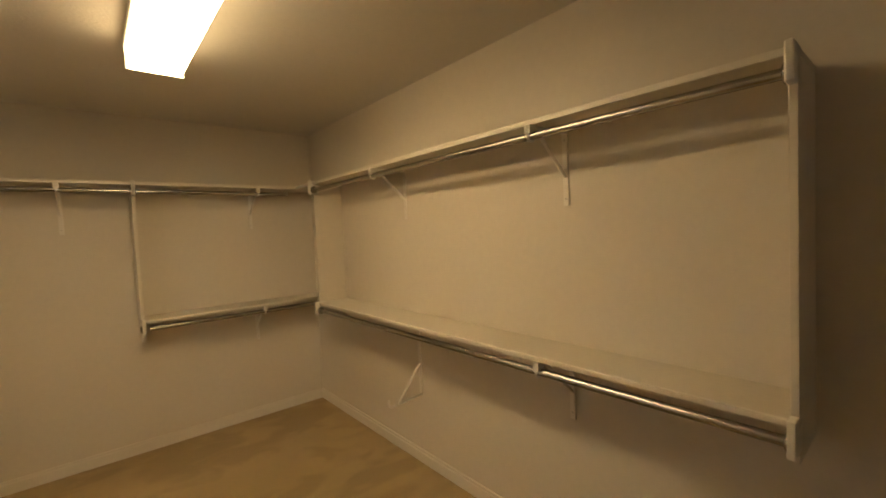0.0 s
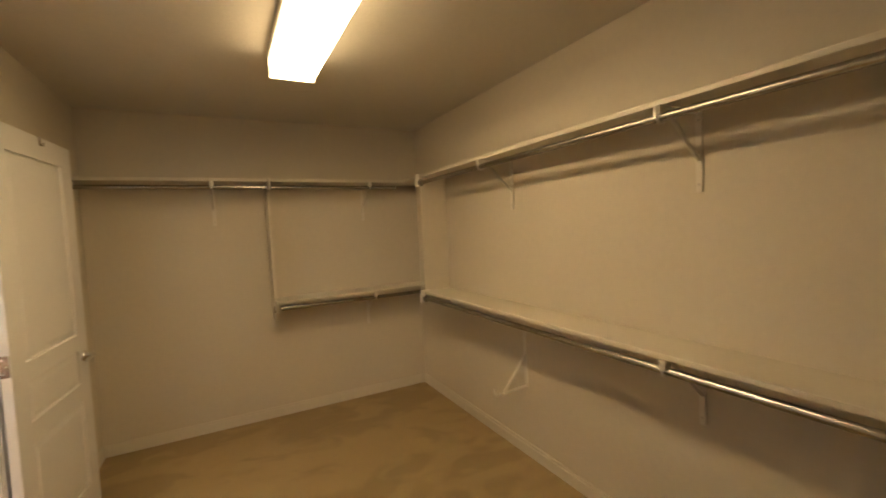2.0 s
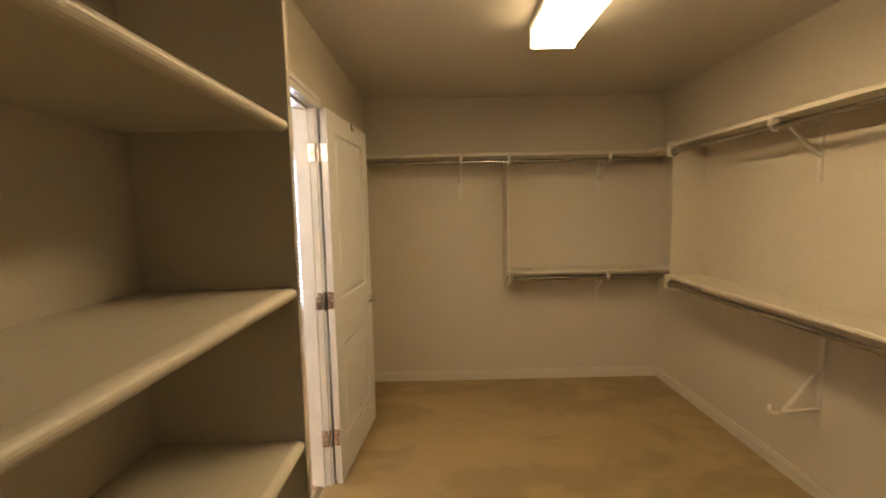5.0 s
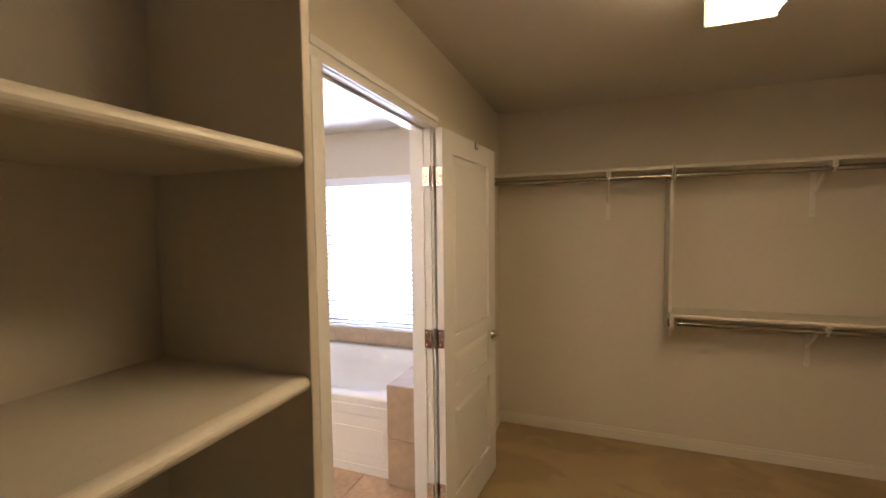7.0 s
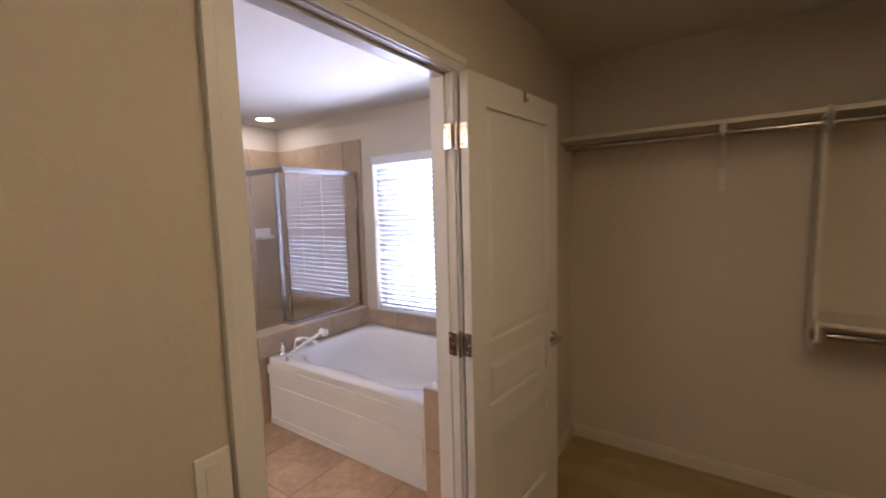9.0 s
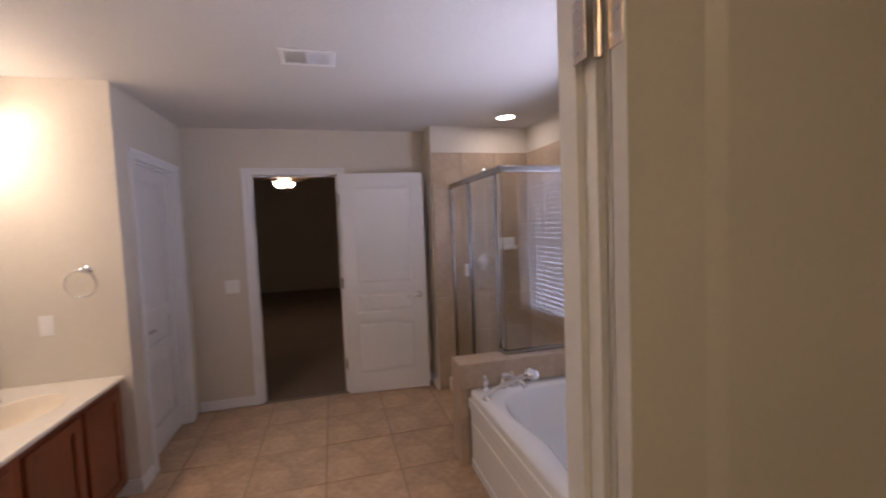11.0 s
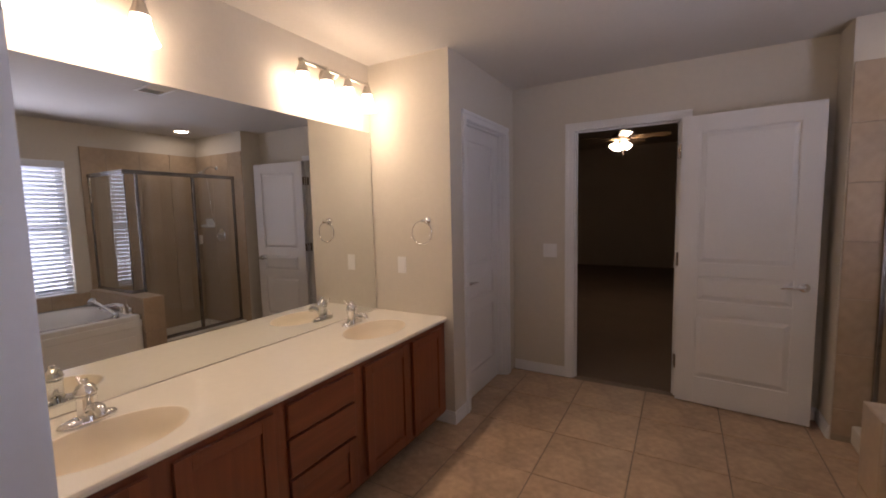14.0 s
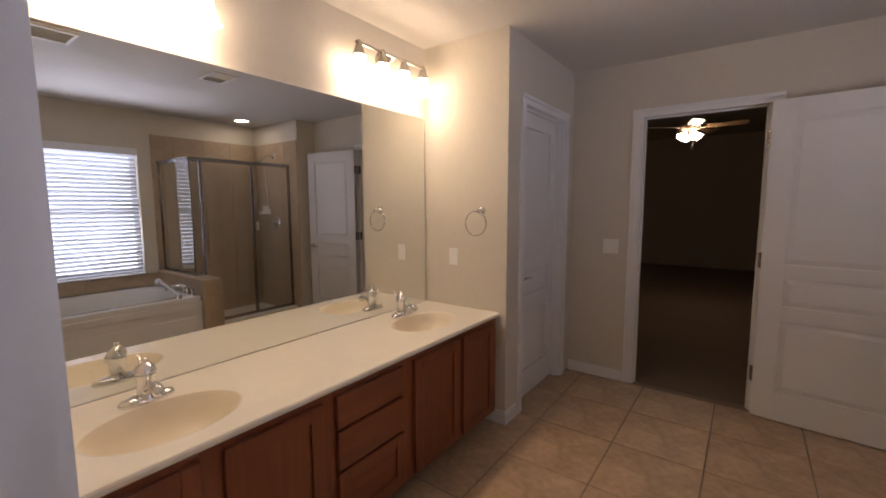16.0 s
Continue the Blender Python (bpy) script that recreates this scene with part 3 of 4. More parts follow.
for y in (-0.6, 0.6):
    s = 1 if y > 0 else -1
    part("end_cap", Build().box(-0.114, 0.114, min(y, y + s * 0.012), max(y, y + s * 0.012), -0.128, -0.031, 0.004), M_LAMP_RIM, lamp, "translucent end cap")


# ---- closet shelving ----
RX, RZ = CW - 0.240, -0.062    # long rods: place, height under the shelf top
SZ, LZ = 1.940, 0.998    # shelf tops


def bracket(name, m, label):
    """Shelf-and-rod bracket. Local: wall at y = 0, rod at y = -0.24; z = 0 under the shelf."""
    ob = thing(name, m, label, "shelf bracket", "closet shelf brackets")
    plate = part("wall_plate", Build().box(-0.013, 0.013, -0.009, 0, -0.315, 0, 0.002), M_BRACKET, ob)
    for z in (-0.035, -0.16, -0.285):
        part("screw", Build().lathe([(0.0055, 0), (0.004, 0.002), (0.0003, 0.0022)], (0, -0.009, z), Matrix.Rotation(radians(90), 4, "X"), 8), M_NICKEL, plate)
    part("arm", Build().box(-0.011, 0.011, -0.240, -0.009, -0.010, -0.0005, 0.002), M_BRACKET, ob)
    part("brace", Build().tube([(0, -0.008, -0.190), (0, -0.020, -0.180), (0, -0.195, -0.020), (0, -0.215, -0.008)], 0.008, 8), M_BRACKET, ob)
    c = (-0.240, RZ + 0.0195)
    hook = [(0, -0.262, -0.004), (0, -0.263, -0.030)] + [(0, c[0] + 0.021 * math.cos(radians(a)), c[1] + 0.021 * math.sin(radians(a))) for a in range(180, 380, 20)]
    part("rod_hook", Build().tube(hook, 0.005, 8), M_BRACKET, ob)
    part("rod_clip", Build().box(-0.014, 0.014, -0.264, -0.222, RZ + 0.024, 0.0005, 0.003), M_BRACKET, ob)
    return ob


def rod(name, p0, p1, label):
    return solid(name, Build().tube([p0, p1], 0.0155, 18), M_STEEL, label, "closet rod", "closet rods")


def shelf(name, x0, x1, y0, y1, z, label):
    """A board with a rounded nosing along its long front edge."""
    ob = thing(name, pose((x0 + x1) / 2, (y0 + y1) / 2, z), label, "shelf", "closet shelves")
    hx, hy, e = (x1 - x0) / 2, (y1 - y0) / 2, 0.012
    if x1 - x0 < y1 - y0:
        part("board", Build().box(-hx + e, hx, -hy, hy, -0.019, 0), M_SHELF_TONED, ob)
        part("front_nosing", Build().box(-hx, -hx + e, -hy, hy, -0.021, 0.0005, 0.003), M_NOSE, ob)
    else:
        part("board", Build().box(-hx, hx, -hy + e, hy, -0.019, 0), M_SHELF_TONED, ob)
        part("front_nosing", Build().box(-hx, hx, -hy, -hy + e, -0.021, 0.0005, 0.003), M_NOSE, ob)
    return ob


SD, LD = 0.265, 0.250
# long wall
Y0, Y1 = -3.51, -0.60
shelf("upper_shelf", CW - LD, CW - 0.001, Y0, -SD - 0.002, SZ, "long painted upper shelf board on the closet side wall")
shelf("lower_shelf", CW - LD, CW - 0.001, Y0, Y1, LZ, "long painted lower shelf board on the closet side wall")
# back wall
shelf("upper_shelf", 0.001, CW - 0.001, -SD, -0.001, SZ, "painted upper shelf board on the closet back wall")
shelf("lower_shelf", 1.19, CW - 0.001, -SD, -0.001, LZ, "short painted lower shelf board on the closet back wall")

CL = 0.0005
for z in (SZ, LZ):
    rod("closet_rod", (RX, Y0 + 0.02, z + RZ), (RX, Y1 - 0.012, z + RZ), "long polished steel closet rod under a shelf")
for z in (SZ, LZ):
    for y in (-1.50, -2.70):
        if not (z == LZ and y == -1.50):
            bracket("shelf_bracket", pose(CW - CL, y, z - 0.0195, 0, 0, -90), "white metal shelf and rod bracket on the side wall")
rod("closet_rod", (0.03, -0.240, SZ + RZ), (1.165, -0.240, SZ + RZ), "polished steel closet rod on the back wall")
rod("closet_rod", (1.20, -0.240, SZ + RZ), (CW - 0.31, -0.240, SZ + RZ), "polished steel closet rod on the back wall")
rod("closet_rod", (1.215, -0.240, LZ + RZ), (CW - 0.02, -0.240, LZ + RZ), "polished steel closet rod under the short lower shelf")
for x, z in ((0.80, SZ), (1.98, SZ), (1.98, LZ)):
    bracket("shelf_bracket", pose(x, -CL, z - 0.0195), "white metal shelf and rod bracket on the back wall")

# loose bracket, its hook turned down without a shelf rod
loose = thing("loose_bracket", pose(CW - CL, -1.575, LZ - 0.0195, 0, 0, -90), "white metal bracket hanging bent below the lower shelf", "shelf bracket", "closet shelf brackets")
part("wall_plate", Build().box(-0.013, 0.013, -0.009, 0, -0.50, -0.02, 0.002), M_BRACKET, loose)
part("brace", Build().tube([(0, -0.008, -0.315), (0, -0.020, -0.325), (0, -0.165, -0.500), (0, -0.180, -0.515)], 0.0085, 8), M_BRACKET, loose)
part("arm", Build().box(-0.011, 0.011, -0.215, -0.006, -0.520, -0.510, 0.002, Matrix.Rotation(radians(3), 4, "X")), M_BRACKET, loose)
part("rod_hook", Build().tube([(0, -0.205, -0.530), (0, -0.235, -0.532), (0, -0.252, -0.520), (0, -0.258, -0.500), (0, -0.254, -0.485)], 0.008, 8), M_BRACKET, loose)


def end_block(m, label):
    """Moulded rod socket: a chunky wooden block with a round collar."""
    ob = thing("rod_block", m, label, "rod socket", "rod sockets")
    part("block", Build().box(-0.042, 0.042, -0.019, 0.0, -0.10, 0.0, 0.004), M_BRACKET, ob)
    part("collar", Build().lathe([(0.028, 0.0), (0.028, 0.006), (0.020, 0.010), (0.0175, 0.010)], (0, -0.019, -0.070), Matrix.Rotation(radians(90), 4, "X"), 20), M_STEEL, ob)


PD = 0.235    # depth of the upright boards
for y, s, nm in ((Y1, 180, "back"), (Y0, 0, "front")):
    y0, y1 = (y, y + 0.019) if nm == "back" else (y - 0.0, y + 0.019)
    solid("upright_board", Build().box(CW - PD, CW - 0.001, y0, y1, LZ - 0.12, SZ - 0.0195, 0.002), M_WALL, "painted upright board between the two long shelves", "upright board")
    for z in (SZ, LZ):
        if nm == "back":
            end_block(pose(RX, y + 0.002, z + 0.008), "white rod socket block under the shelf end")
        else:
            end_block(pose(RX, y, z + 0.008, 0, 0, 180), "white rod socket block under the shelf end")
solid("upright_board", Build().box(1.170, 1.189, -0.20, -0.001, LZ - 0.16, SZ - 0.0195, 0.002), M_NOSE, "narrow painted upright board on the back wall", "upright board")
end_block(pose(1.169, -0.240, SZ + 0.008, 0, 0, 90), "white rod socket block beside the upright board")
end_block(pose(1.190, -0.240, SZ + 0.008, 0, 0, -90), "white rod socket block beside the upright board")
end_block(pose(1.190, -0.240, LZ + 0.008, 0, 0, -90), "white rod socket block beside the upright board")

# shelf unit beside the doorway
UD, UY = 0.330, -2.698
unit = thing("shelf_unit", pose(0, UY, 0), "open painted floor-standing shelf unit, empty", "shelf unit")
part("side_panel", Build().box(0.001, UD, -0.019, 0.0, 0, 2.10, 0.002), M_SHELF_TONED, unit)
part("side_panel", Build().box(0.001, UD, CB - UY + 0.001, CB - UY + 0.02, 0, 2.10, 0.002), M_SHELF_TONED, unit)
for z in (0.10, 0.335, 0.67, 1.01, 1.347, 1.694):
    board = part("shelf_board", Build().box(0.001, UD - 0.02, CB - UY + 0.02, -0.019, z - 0.022, z), M_SHELF_TONED, unit)
    nose = [(UD - 0.020 + 0.017 * math.cos(radians(a)), z - 0.0125 + 0.0135 * math.sin(radians(a))) for a in range(-90, 91, 18)]
    nose = [(UD - 0.0198, z - 0.026)] + nose + [(UD - 0.0198, z + 0.001)]
    part("rounded_nosing", Build().prism(nose, -(UY - CB) + 0.039, pose(0, -0.0192, 0)), M_NOSE, board)


def switch_plate(name, m, gangs, label):
    """Rocker plate in local x/z, facing -y."""
    ob = thing(name, m, label, "light switch")
    w = 0.070 + 0.046 * (gangs - 1)
    part("cover_plate", Build().box(-w / 2, w / 2, -0.006, 0, -0.0575, 0.0575, 0.0025), M_PLASTIC, ob)
    for i in range(gangs):
        x = (i - (gangs - 1) / 2) * 0.046
        part("rocker", Build().box(x - 0.0165, x + 0.0165, -0.009, -0.0055, -0.033, 0.033, 0.0015), M_PLASTIC, ob)
    return ob


switch_plate("light_switch", pose(0.0005, -2.331, 1.027, 0, 0, 90), 1, "white single rocker light switch by the closet door")
switch_plate("light_switch", pose(BX + 0.0005, -2.648, 1.075, 0, 0, 90), 2, "white double rocker light switch by the bedroom door")


def outlet():
    ob = thing("wall_outlet", pose(PX + 0.0005, -3.370, 1.06, 0, 0, 90), "white decorator wall outlet above the vanity counter", "outlet")
    part("cover_plate", Build().box(-0.035, 0.035, -0.006, 0, -0.0575, 0.0575, 0.0025), M_PLASTIC, ob)
    part("receptacle", Build().box(-0.0165, 0.0165, -0.0085, -0.0055, -0.033, 0.033, 0.0015), M_PLASTIC, ob)


outlet()

# ---- vanity ----
VX0, VX1 = PX + 0.001, -WT - 0.001
VF = -3.045                     # cabinet front
CT = 0.727                      # counter top


def cab_front(parent, name, x0, x1, z0, z1, m, y):
    """Overlay front with a frame and a recessed centre panel."""
    f = 0.055 if z1 - z0 > 0.2 else 0.0
    if not f:
        return part(name, Build().box(x0, x1, y, y + 0.019, z0, z1, 0.004), m, parent)
    d = part(name, Build().box(x0 + f - 0.004, x1 - f + 0.004, y, y + 0.009, z0 + f - 0.004, z1 - f + 0.004), m, parent)
    for a, c in ((x0, x0 + f), (x1 - f, x1)):
        part("stile", Build().box(a, c, y, y + 0.019, z0, z1, 0.0025), M_CHERRY, d)
    for a, c in ((z0, z0 + f), (z1 - f, z1)):
        part("rail", Build().box(x0 + f, x1 - f, y, y + 0.0186, a, c, 0.0025), M_CHERRY_H, d)
    return d


def cabinet(x0, x1, fronts, label):
    ob = thing("vanity_cabinet", pose((x0 + x1) / 2, (VY + VF) / 2, 0), label, "cabinet", "vanity cabinets")
    cx, cy = (x0 + x1) / 2, (VY + VF) / 2
    w0, w1, f = x0 - cx, x1 - cx, VF - cy
    part("body", Build().box(w0, w1, VY - cy + 0.002, f, 0.075, 0.59).box(w0, w1, f - 0.02, f, 0.59, CT - 0.026).box(w0, w0 + 0.016, VY - cy + 0.002, f - 0.02, 0.59, CT - 0.026)
         .box(w1 - 0.016, w1, VY - cy + 0.002, f - 0.02, 0.59, CT - 0.026), M_CHERRY, ob)
    part("toe_kick", Build().box(x0 - cx, x1 - cx, VY - cy + 0.002, VF - cy - 0.07, 0, 0.075), M_GAP_SHADE, ob)
    for name, a, c, lo, hi in fronts:
        cab_front(ob, name, a - cx, c - cx, lo, hi, M_CHERRY if name == "cabinet_door" else M_CHERRY_H, VF - cy + 0.0005)


Z0, Z1 = 0.098, 0.670
cabinet(VX0, -1.451, [("cabinet_door", -2.255, -1.912, Z0, Z1), ("cabinet_door", -1.870, -1.490, Z0, Z1)], "reddish cherry-stained vanity sink cabinet with two doors")
cabinet(-1.450, -0.993, [("drawer_front", -1.411, -1.024, 0.537, Z1), ("drawer_front", -1.411, -1.024, 0.365, 0.523), ("drawer_front", -1.411, -1.024, Z0, 0.351)], "reddish cherry-stained vanity drawer cabinet")
cabinet(-0.992, VX1, [("cabinet_door", -0.961, -0.595, Z0, Z1), ("cabinet_door", -0.528, -0.17, Z0, Z1)], "reddish cherry-stained vanity sink cabinet with two doors")


def countertop():
    b = Build()
    y0, y1 = VY + 0.001, VF + 0.025
    sinks = ((-1.890, -3.285), (-0.537, -3.265))
    ra, rb, n = 0.225, 0.160, 56
    bowls = []
    xs = [VX0]
    for sx, _ in sorted(sinks):
        xs += [sx - 0.29, sx + 0.29]
    xs.append(VX1)
    flat = [(xs[0], xs[1]), (xs[2], xs[3]), (xs[4], xs[5])]
    for a, c in flat:
        b.add([(a, y0, CT), (c, y0, CT), (c, y1 - 0.012, CT), (a, y1 - 0.012, CT)], [(0, 1, 2, 3)])
    for sx, sy in sinks:
        X0, X1, Y0_, Y1_ = sx - 0.29, sx + 0.29, y0, y1 - 0.012
        outer, rings = [], []
        bowls.append(Build())
        for i in range(n):
            t = 2 * math.pi * i / n
            c, s = math.cos(t), math.sin(t)
            k = min((X1 - sx if c > 0 else sx - X0) / max(abs(c), 1e-9), (Y1_ - sy if s > 0 else sy - Y0_) / max(abs(s), 1e-9))
            outer.append((sx + c * k, sy + s * k, CT))
        for f, dz in ((1.03, 0.0), (1.0, -0.002), (0.96, -0.012), (0.88, -0.045), (0.74, -0.085), (0.52, -0.112), (0.25, -0.125), (0.09, -0.128)):
            rings.append([(sx + math.cos(2 * math.pi * i / n) * ra * f, sy + math.sin(2 * math.pi * i / n) * rb * f, CT + dz) for i in range(n)])
        loops = [outer] + rings
        corners = [(X0, Y0_, CT), (X1, Y0_, CT), (X1, Y1_, CT), (X0, Y1_, CT)]
        for p in corners:
            j = min(range(n), key=lambda q: (outer[q][0] - p[0]) ** 2 + (outer[q][1] - p[1]) ** 2)
            outer[j] = p
        for j in range(len(loops) - 1):
            (b if j < 2 else bowls[-1]).add(loops[j] + loops[j + 1], [(i, (i + 1) % n, n + (i + 1) % n, n + i) for i in range(n)], j > 0)
        bowls[-1].add(rings[-1], [tuple(range(n))])
    prof = [(y1 - 0.012, CT), (y1 - 0.004, CT - 0.0015), (y1, CT - 0.008), (y1, CT - 0.020), (y1 - 0.004, CT - 0.025), (y1 - 0.03, CT - 0.025)]
    m = len(prof)
    b.add([(VX0, y, z) for y, z in prof] + [(VX1, y, z) for y, z in prof], [(i, i + 1, i + 1 + m, i + m) for i in range(m - 1)])
    ob = solid("countertop", b, M_MARBLE, "cream cultured marble counter with two moulded oval basins", "countertop", weld=True)
    for bowl in bowls:
        part("basin", bowl, M_BOWL, ob, "tan moulded oval basin", weld=True)
    for sx, sy in sinks:
        part("drain", Build().lathe([(0.0, 0.004), (0.014, 0.004), (0.022, 0.002), (0.023, 0.0)], (sx, sy, CT - 0.1275), None, 20), M_CHROME, ob, "chrome sink drain")
        part("overflow", Build().lathe([(0.0, 0.0), (0.011, 0.0005)], (sx, sy + rb * 0.915, CT - 0.034), Matrix.Rotation(radians(62), 4, "X"), 14), M_NICKEL, ob, "small oval overflow hole")


countertop()


def faucet(m):
    ob = thing("faucet", m, "polished chrome single-handle basin faucet", "faucet", "vanity faucets")
    base = Build()
    prof = [(0.0, 0.0), (0.085, 0.0), (0.087, 0.008), (0.080, 0.018), (0.050, 0.025), (0.0, 0.026)]
    base.lathe(prof, (0, 0, 0), None, 36, 1.0, 0.36)
    part("base_plate", base, M_CHROME, ob)
    part("body", Build().lathe([(0.034, 0.012), (0.031, 0.022), (0.0285, 0.04), (0.0285, 0.088), (0.031, 0.092), (0.031, 0.098), (0.029, 0.100)], (0, 0, 0), None, 28), M_CHROME, ob)
    part("cap", Build().lathe([(0.029, 0.100), (0.033, 0.103), (0.034, 0.108), (0.031, 0.113), (0.029, 0.121), (0.022, 0.131), (0.012, 0.137), (0.009, 0.141), (0.012, 0.146), (0.010, 0.152), (0.0005, 0.154)], (0, 0, 0), None, 28), M_CHROME, ob)
    part("spout", Build().tube([(0, 0.015, 0.045), (0, 0.045, 0.062), (0, 0.072, 0.070), (0, 0.092, 0.068), (0, 0.108, 0.058), (0, 0.114, 0.048)], 0.013, 16, [0.018, 0.0145, 0.0155, 0.019, 0.018, 0.012]), M_CHROME, ob)
    part("lever", Build().tube([(0, -0.012, 0.112), (0, -0.040, 0.130), (0, -0.060, 0.148)], 0.004, 10, [0.006, 0.0038, 0.0055]), M_CHROME, ob)
    return ob


fa = faucet(pose(-1.900, -3.475, CT))
copy_thing(fa, pose(-0.545, -3.460, CT))

mirror = solid("wall_mirror", Build().box(PX + 0.02, VX1 - 0.005, -0.003, 0.003, 0, 1.980 - CT - 0.004), M_MIRROR, "large frameless plate mirror above the vanity counter", "mirror")
mirror.matrix_world = pose(0, VY + 0.006, CT + 0.005)
part("bottom_channel", Build().box(PX + 0.02, VX1 - 0.005, -0.004, 0.006, -0.0045, -0.0002), M_NICKEL, mirror, "thin metal channel along the bottom edge")


def towel_ring():
    ob = thing("towel_ring", pose(PX, -3.155, 1.365), "chrome towel ring on the partition wall", "towel ring")
    part("wall_mount", Build().lathe([(0.0, 0.0), (0.027, 0.0), (0.026, 0.006), (0.018, 0.012), (0.011, 0.014), (0.010, 0.045), (0.014, 0.05), (0.012, 0.06), (0.0, 0.062)], (0, 0, 0), Matrix.Rotation(radians(90), 4, "Y"), 24), M_CHROME, ob)
    part("ring", Build().ring((0.048, -0.015, -0.078), 0.076, 0.0042, "x"), M_CHROME, ob)


towel_ring()


def vanity_light(m):
    """Four-bell bar, wall at y = 0, reaching to y = +0.12."""
    ob = thing("vanity_light", m, "brushed nickel four-bulb bar light with lit glass bells", "wall light", "vanity lights")
    part("canopy", Build().lathe([(0.0, 0.03), (0.035, 0.03), (0.05, 0.022), (0.057, 0.008), (0.058, 0.0)], (0, 0.0, 0.0), Matrix.Rotation(radians(-90), 4, "X"), 28), M_NICKEL, ob)
    part("stem", Build().tube([(0, 0.028, 0.0), (0, 0.075, 0.0), (0, 0.095, 0.018)], 0.010, 12), M_NICKEL, ob)
    part("bar", Build().tube([(-0.29, 0.095, 0.018), (0.29, 0.095, 0.018)], 0.0085, 12), M_NICKEL, ob)
    for x in (-0.27, -0.09, 0.09, 0.27):
        part("socket_cup", Build().lathe([(0.0, 0.022), (0.010, 0.020), (0.012, 0.004), (0.018, -0.006), (0.025, -0.028), (0.034, -0.050), (0.040, -0.060), (0.037, -0.0605), (0.022, -0.029)], (x, 0.095, 0.012), None, 22), M_NICKEL, ob)
        part("glass_shade", Build().lathe([(0.022, -0.034), (0.031, -0.056), (0.036, -0.085), (0.041, -0.115), (0.055, -0.150), (0.060, -0.158), (0.057, -0.158), (0.038, -0.115), (0.033, -0.085), (0.028, -0.05)], (x, 0.095, 0.012), None, 24), M_SHADE, ob, "lit frosted glass bell shade")
        part("bulb", Build().lathe([(0.0005, -0.128), (0.012, -0.124), (0.021, -0.110), (0.022, -0.098), (0.014, -0.078), (0.011, -0.060)], (x, 0.095, 0.012), None, 16), M_BULB, ob, "glowing round bulb")
    return ob


vl = vanity_light(pose(-1.907, VY, 2.245))
copy_thing(vl, pose(-0.575, VY, 2.245))

# ---- ceiling fittings ----
can = thing("recessed_light", pose(-2.83, -0.295, H), "round recessed ceiling downlight, switched on", "ceiling light")
part("trim_ring", Build().lathe([(0.095, 0.0), (0.096, -0.004), (0.085, -0.007), (0.072, -0.004), (0.072, -0.0015)], (0, 0, 0), None, 40), M_PLASTIC, can)
part("lens", Build().lathe([(0.072, -0.0025), (0.0005, -0.003)], (0, 0, 0), None, 36), M_CAN, can, "bright frosted lens")

vent = thing("ceiling_vent", pose(-1.795, -1.86, H), "white two-way louvred ceiling air register", "air vent")
part("frame", Build().box(-0.10, -0.075, -0.14, 0.14, -0.008, -0.001, 0.002).box(0.075, 0.10, -0.14, 0.14, -0.008, -0.001, 0.002).box(-0.075, 0.075, -0.14, -0.115, -0.008, -0.001, 0.002)
     .box(-0.075, 0.075, 0.115, 0.14, -0.008, -0.001, 0.002).box(-0.075, 0.075, -0.006, 0.006, -0.008, -0.001, 0.002), M_PLASTIC, vent)
part("backing", Build().box(-0.075, 0.075, -0.115, 0.115, -0.0018, -0.0006), M_DUCT, vent, "flat grey plate for the shaded duct behind the louvres")
for s in (-1, 1):
    for i in range(7):
        part("louvre", Build().box(-0.075, 0.075, -0.0075, 0.0075, -0.0005, 0.0005, 0, pose(0, s * (0.016 + i * 0.0155), -0.0065, s * 27, 0, 0)), M_PLASTIC, vent)

exhaust = thing("exhaust_fan", pose(-0.74, -1.98, H), "white square louvred exhaust fan cover on the ceiling", "exhaust fan")
part("cover", Build().box(-0.125, 0.125, -0.125, -0.105, -0.022, -0.001, 0.004).box(-0.125, 0.125, 0.105, 0.125, -0.022, -0.001, 0.004)
     .box(-0.125, -0.105, -0.105, 0.105, -0.022, -0.001, 0.004).box(0.105, 0.125, -0.105, 0.105, -0.022, -0.001, 0.004), M_PLASTIC, exhaust)
part("backing", Build().box(-0.105, 0.105, -0.105, 0.105, -0.006, -0.002), M_DUCT, exhaust, "flat grey plate for the shaded housing behind the louvres")
for i in range(9):
    part("louvre", Build().box(-0.105, 0.105, -0.008, 0.008, -0.001, 0.001, 0, pose(0, -0.092 + i * 0.023, -0.016, 24, 0, 0)), M_PLASTIC, exhaust)

# ---- bathtub ----
TX0, TX1, TY0, TY1, TZ = -1.928, -0.450, -1.000, BY - 0.002, 0.498


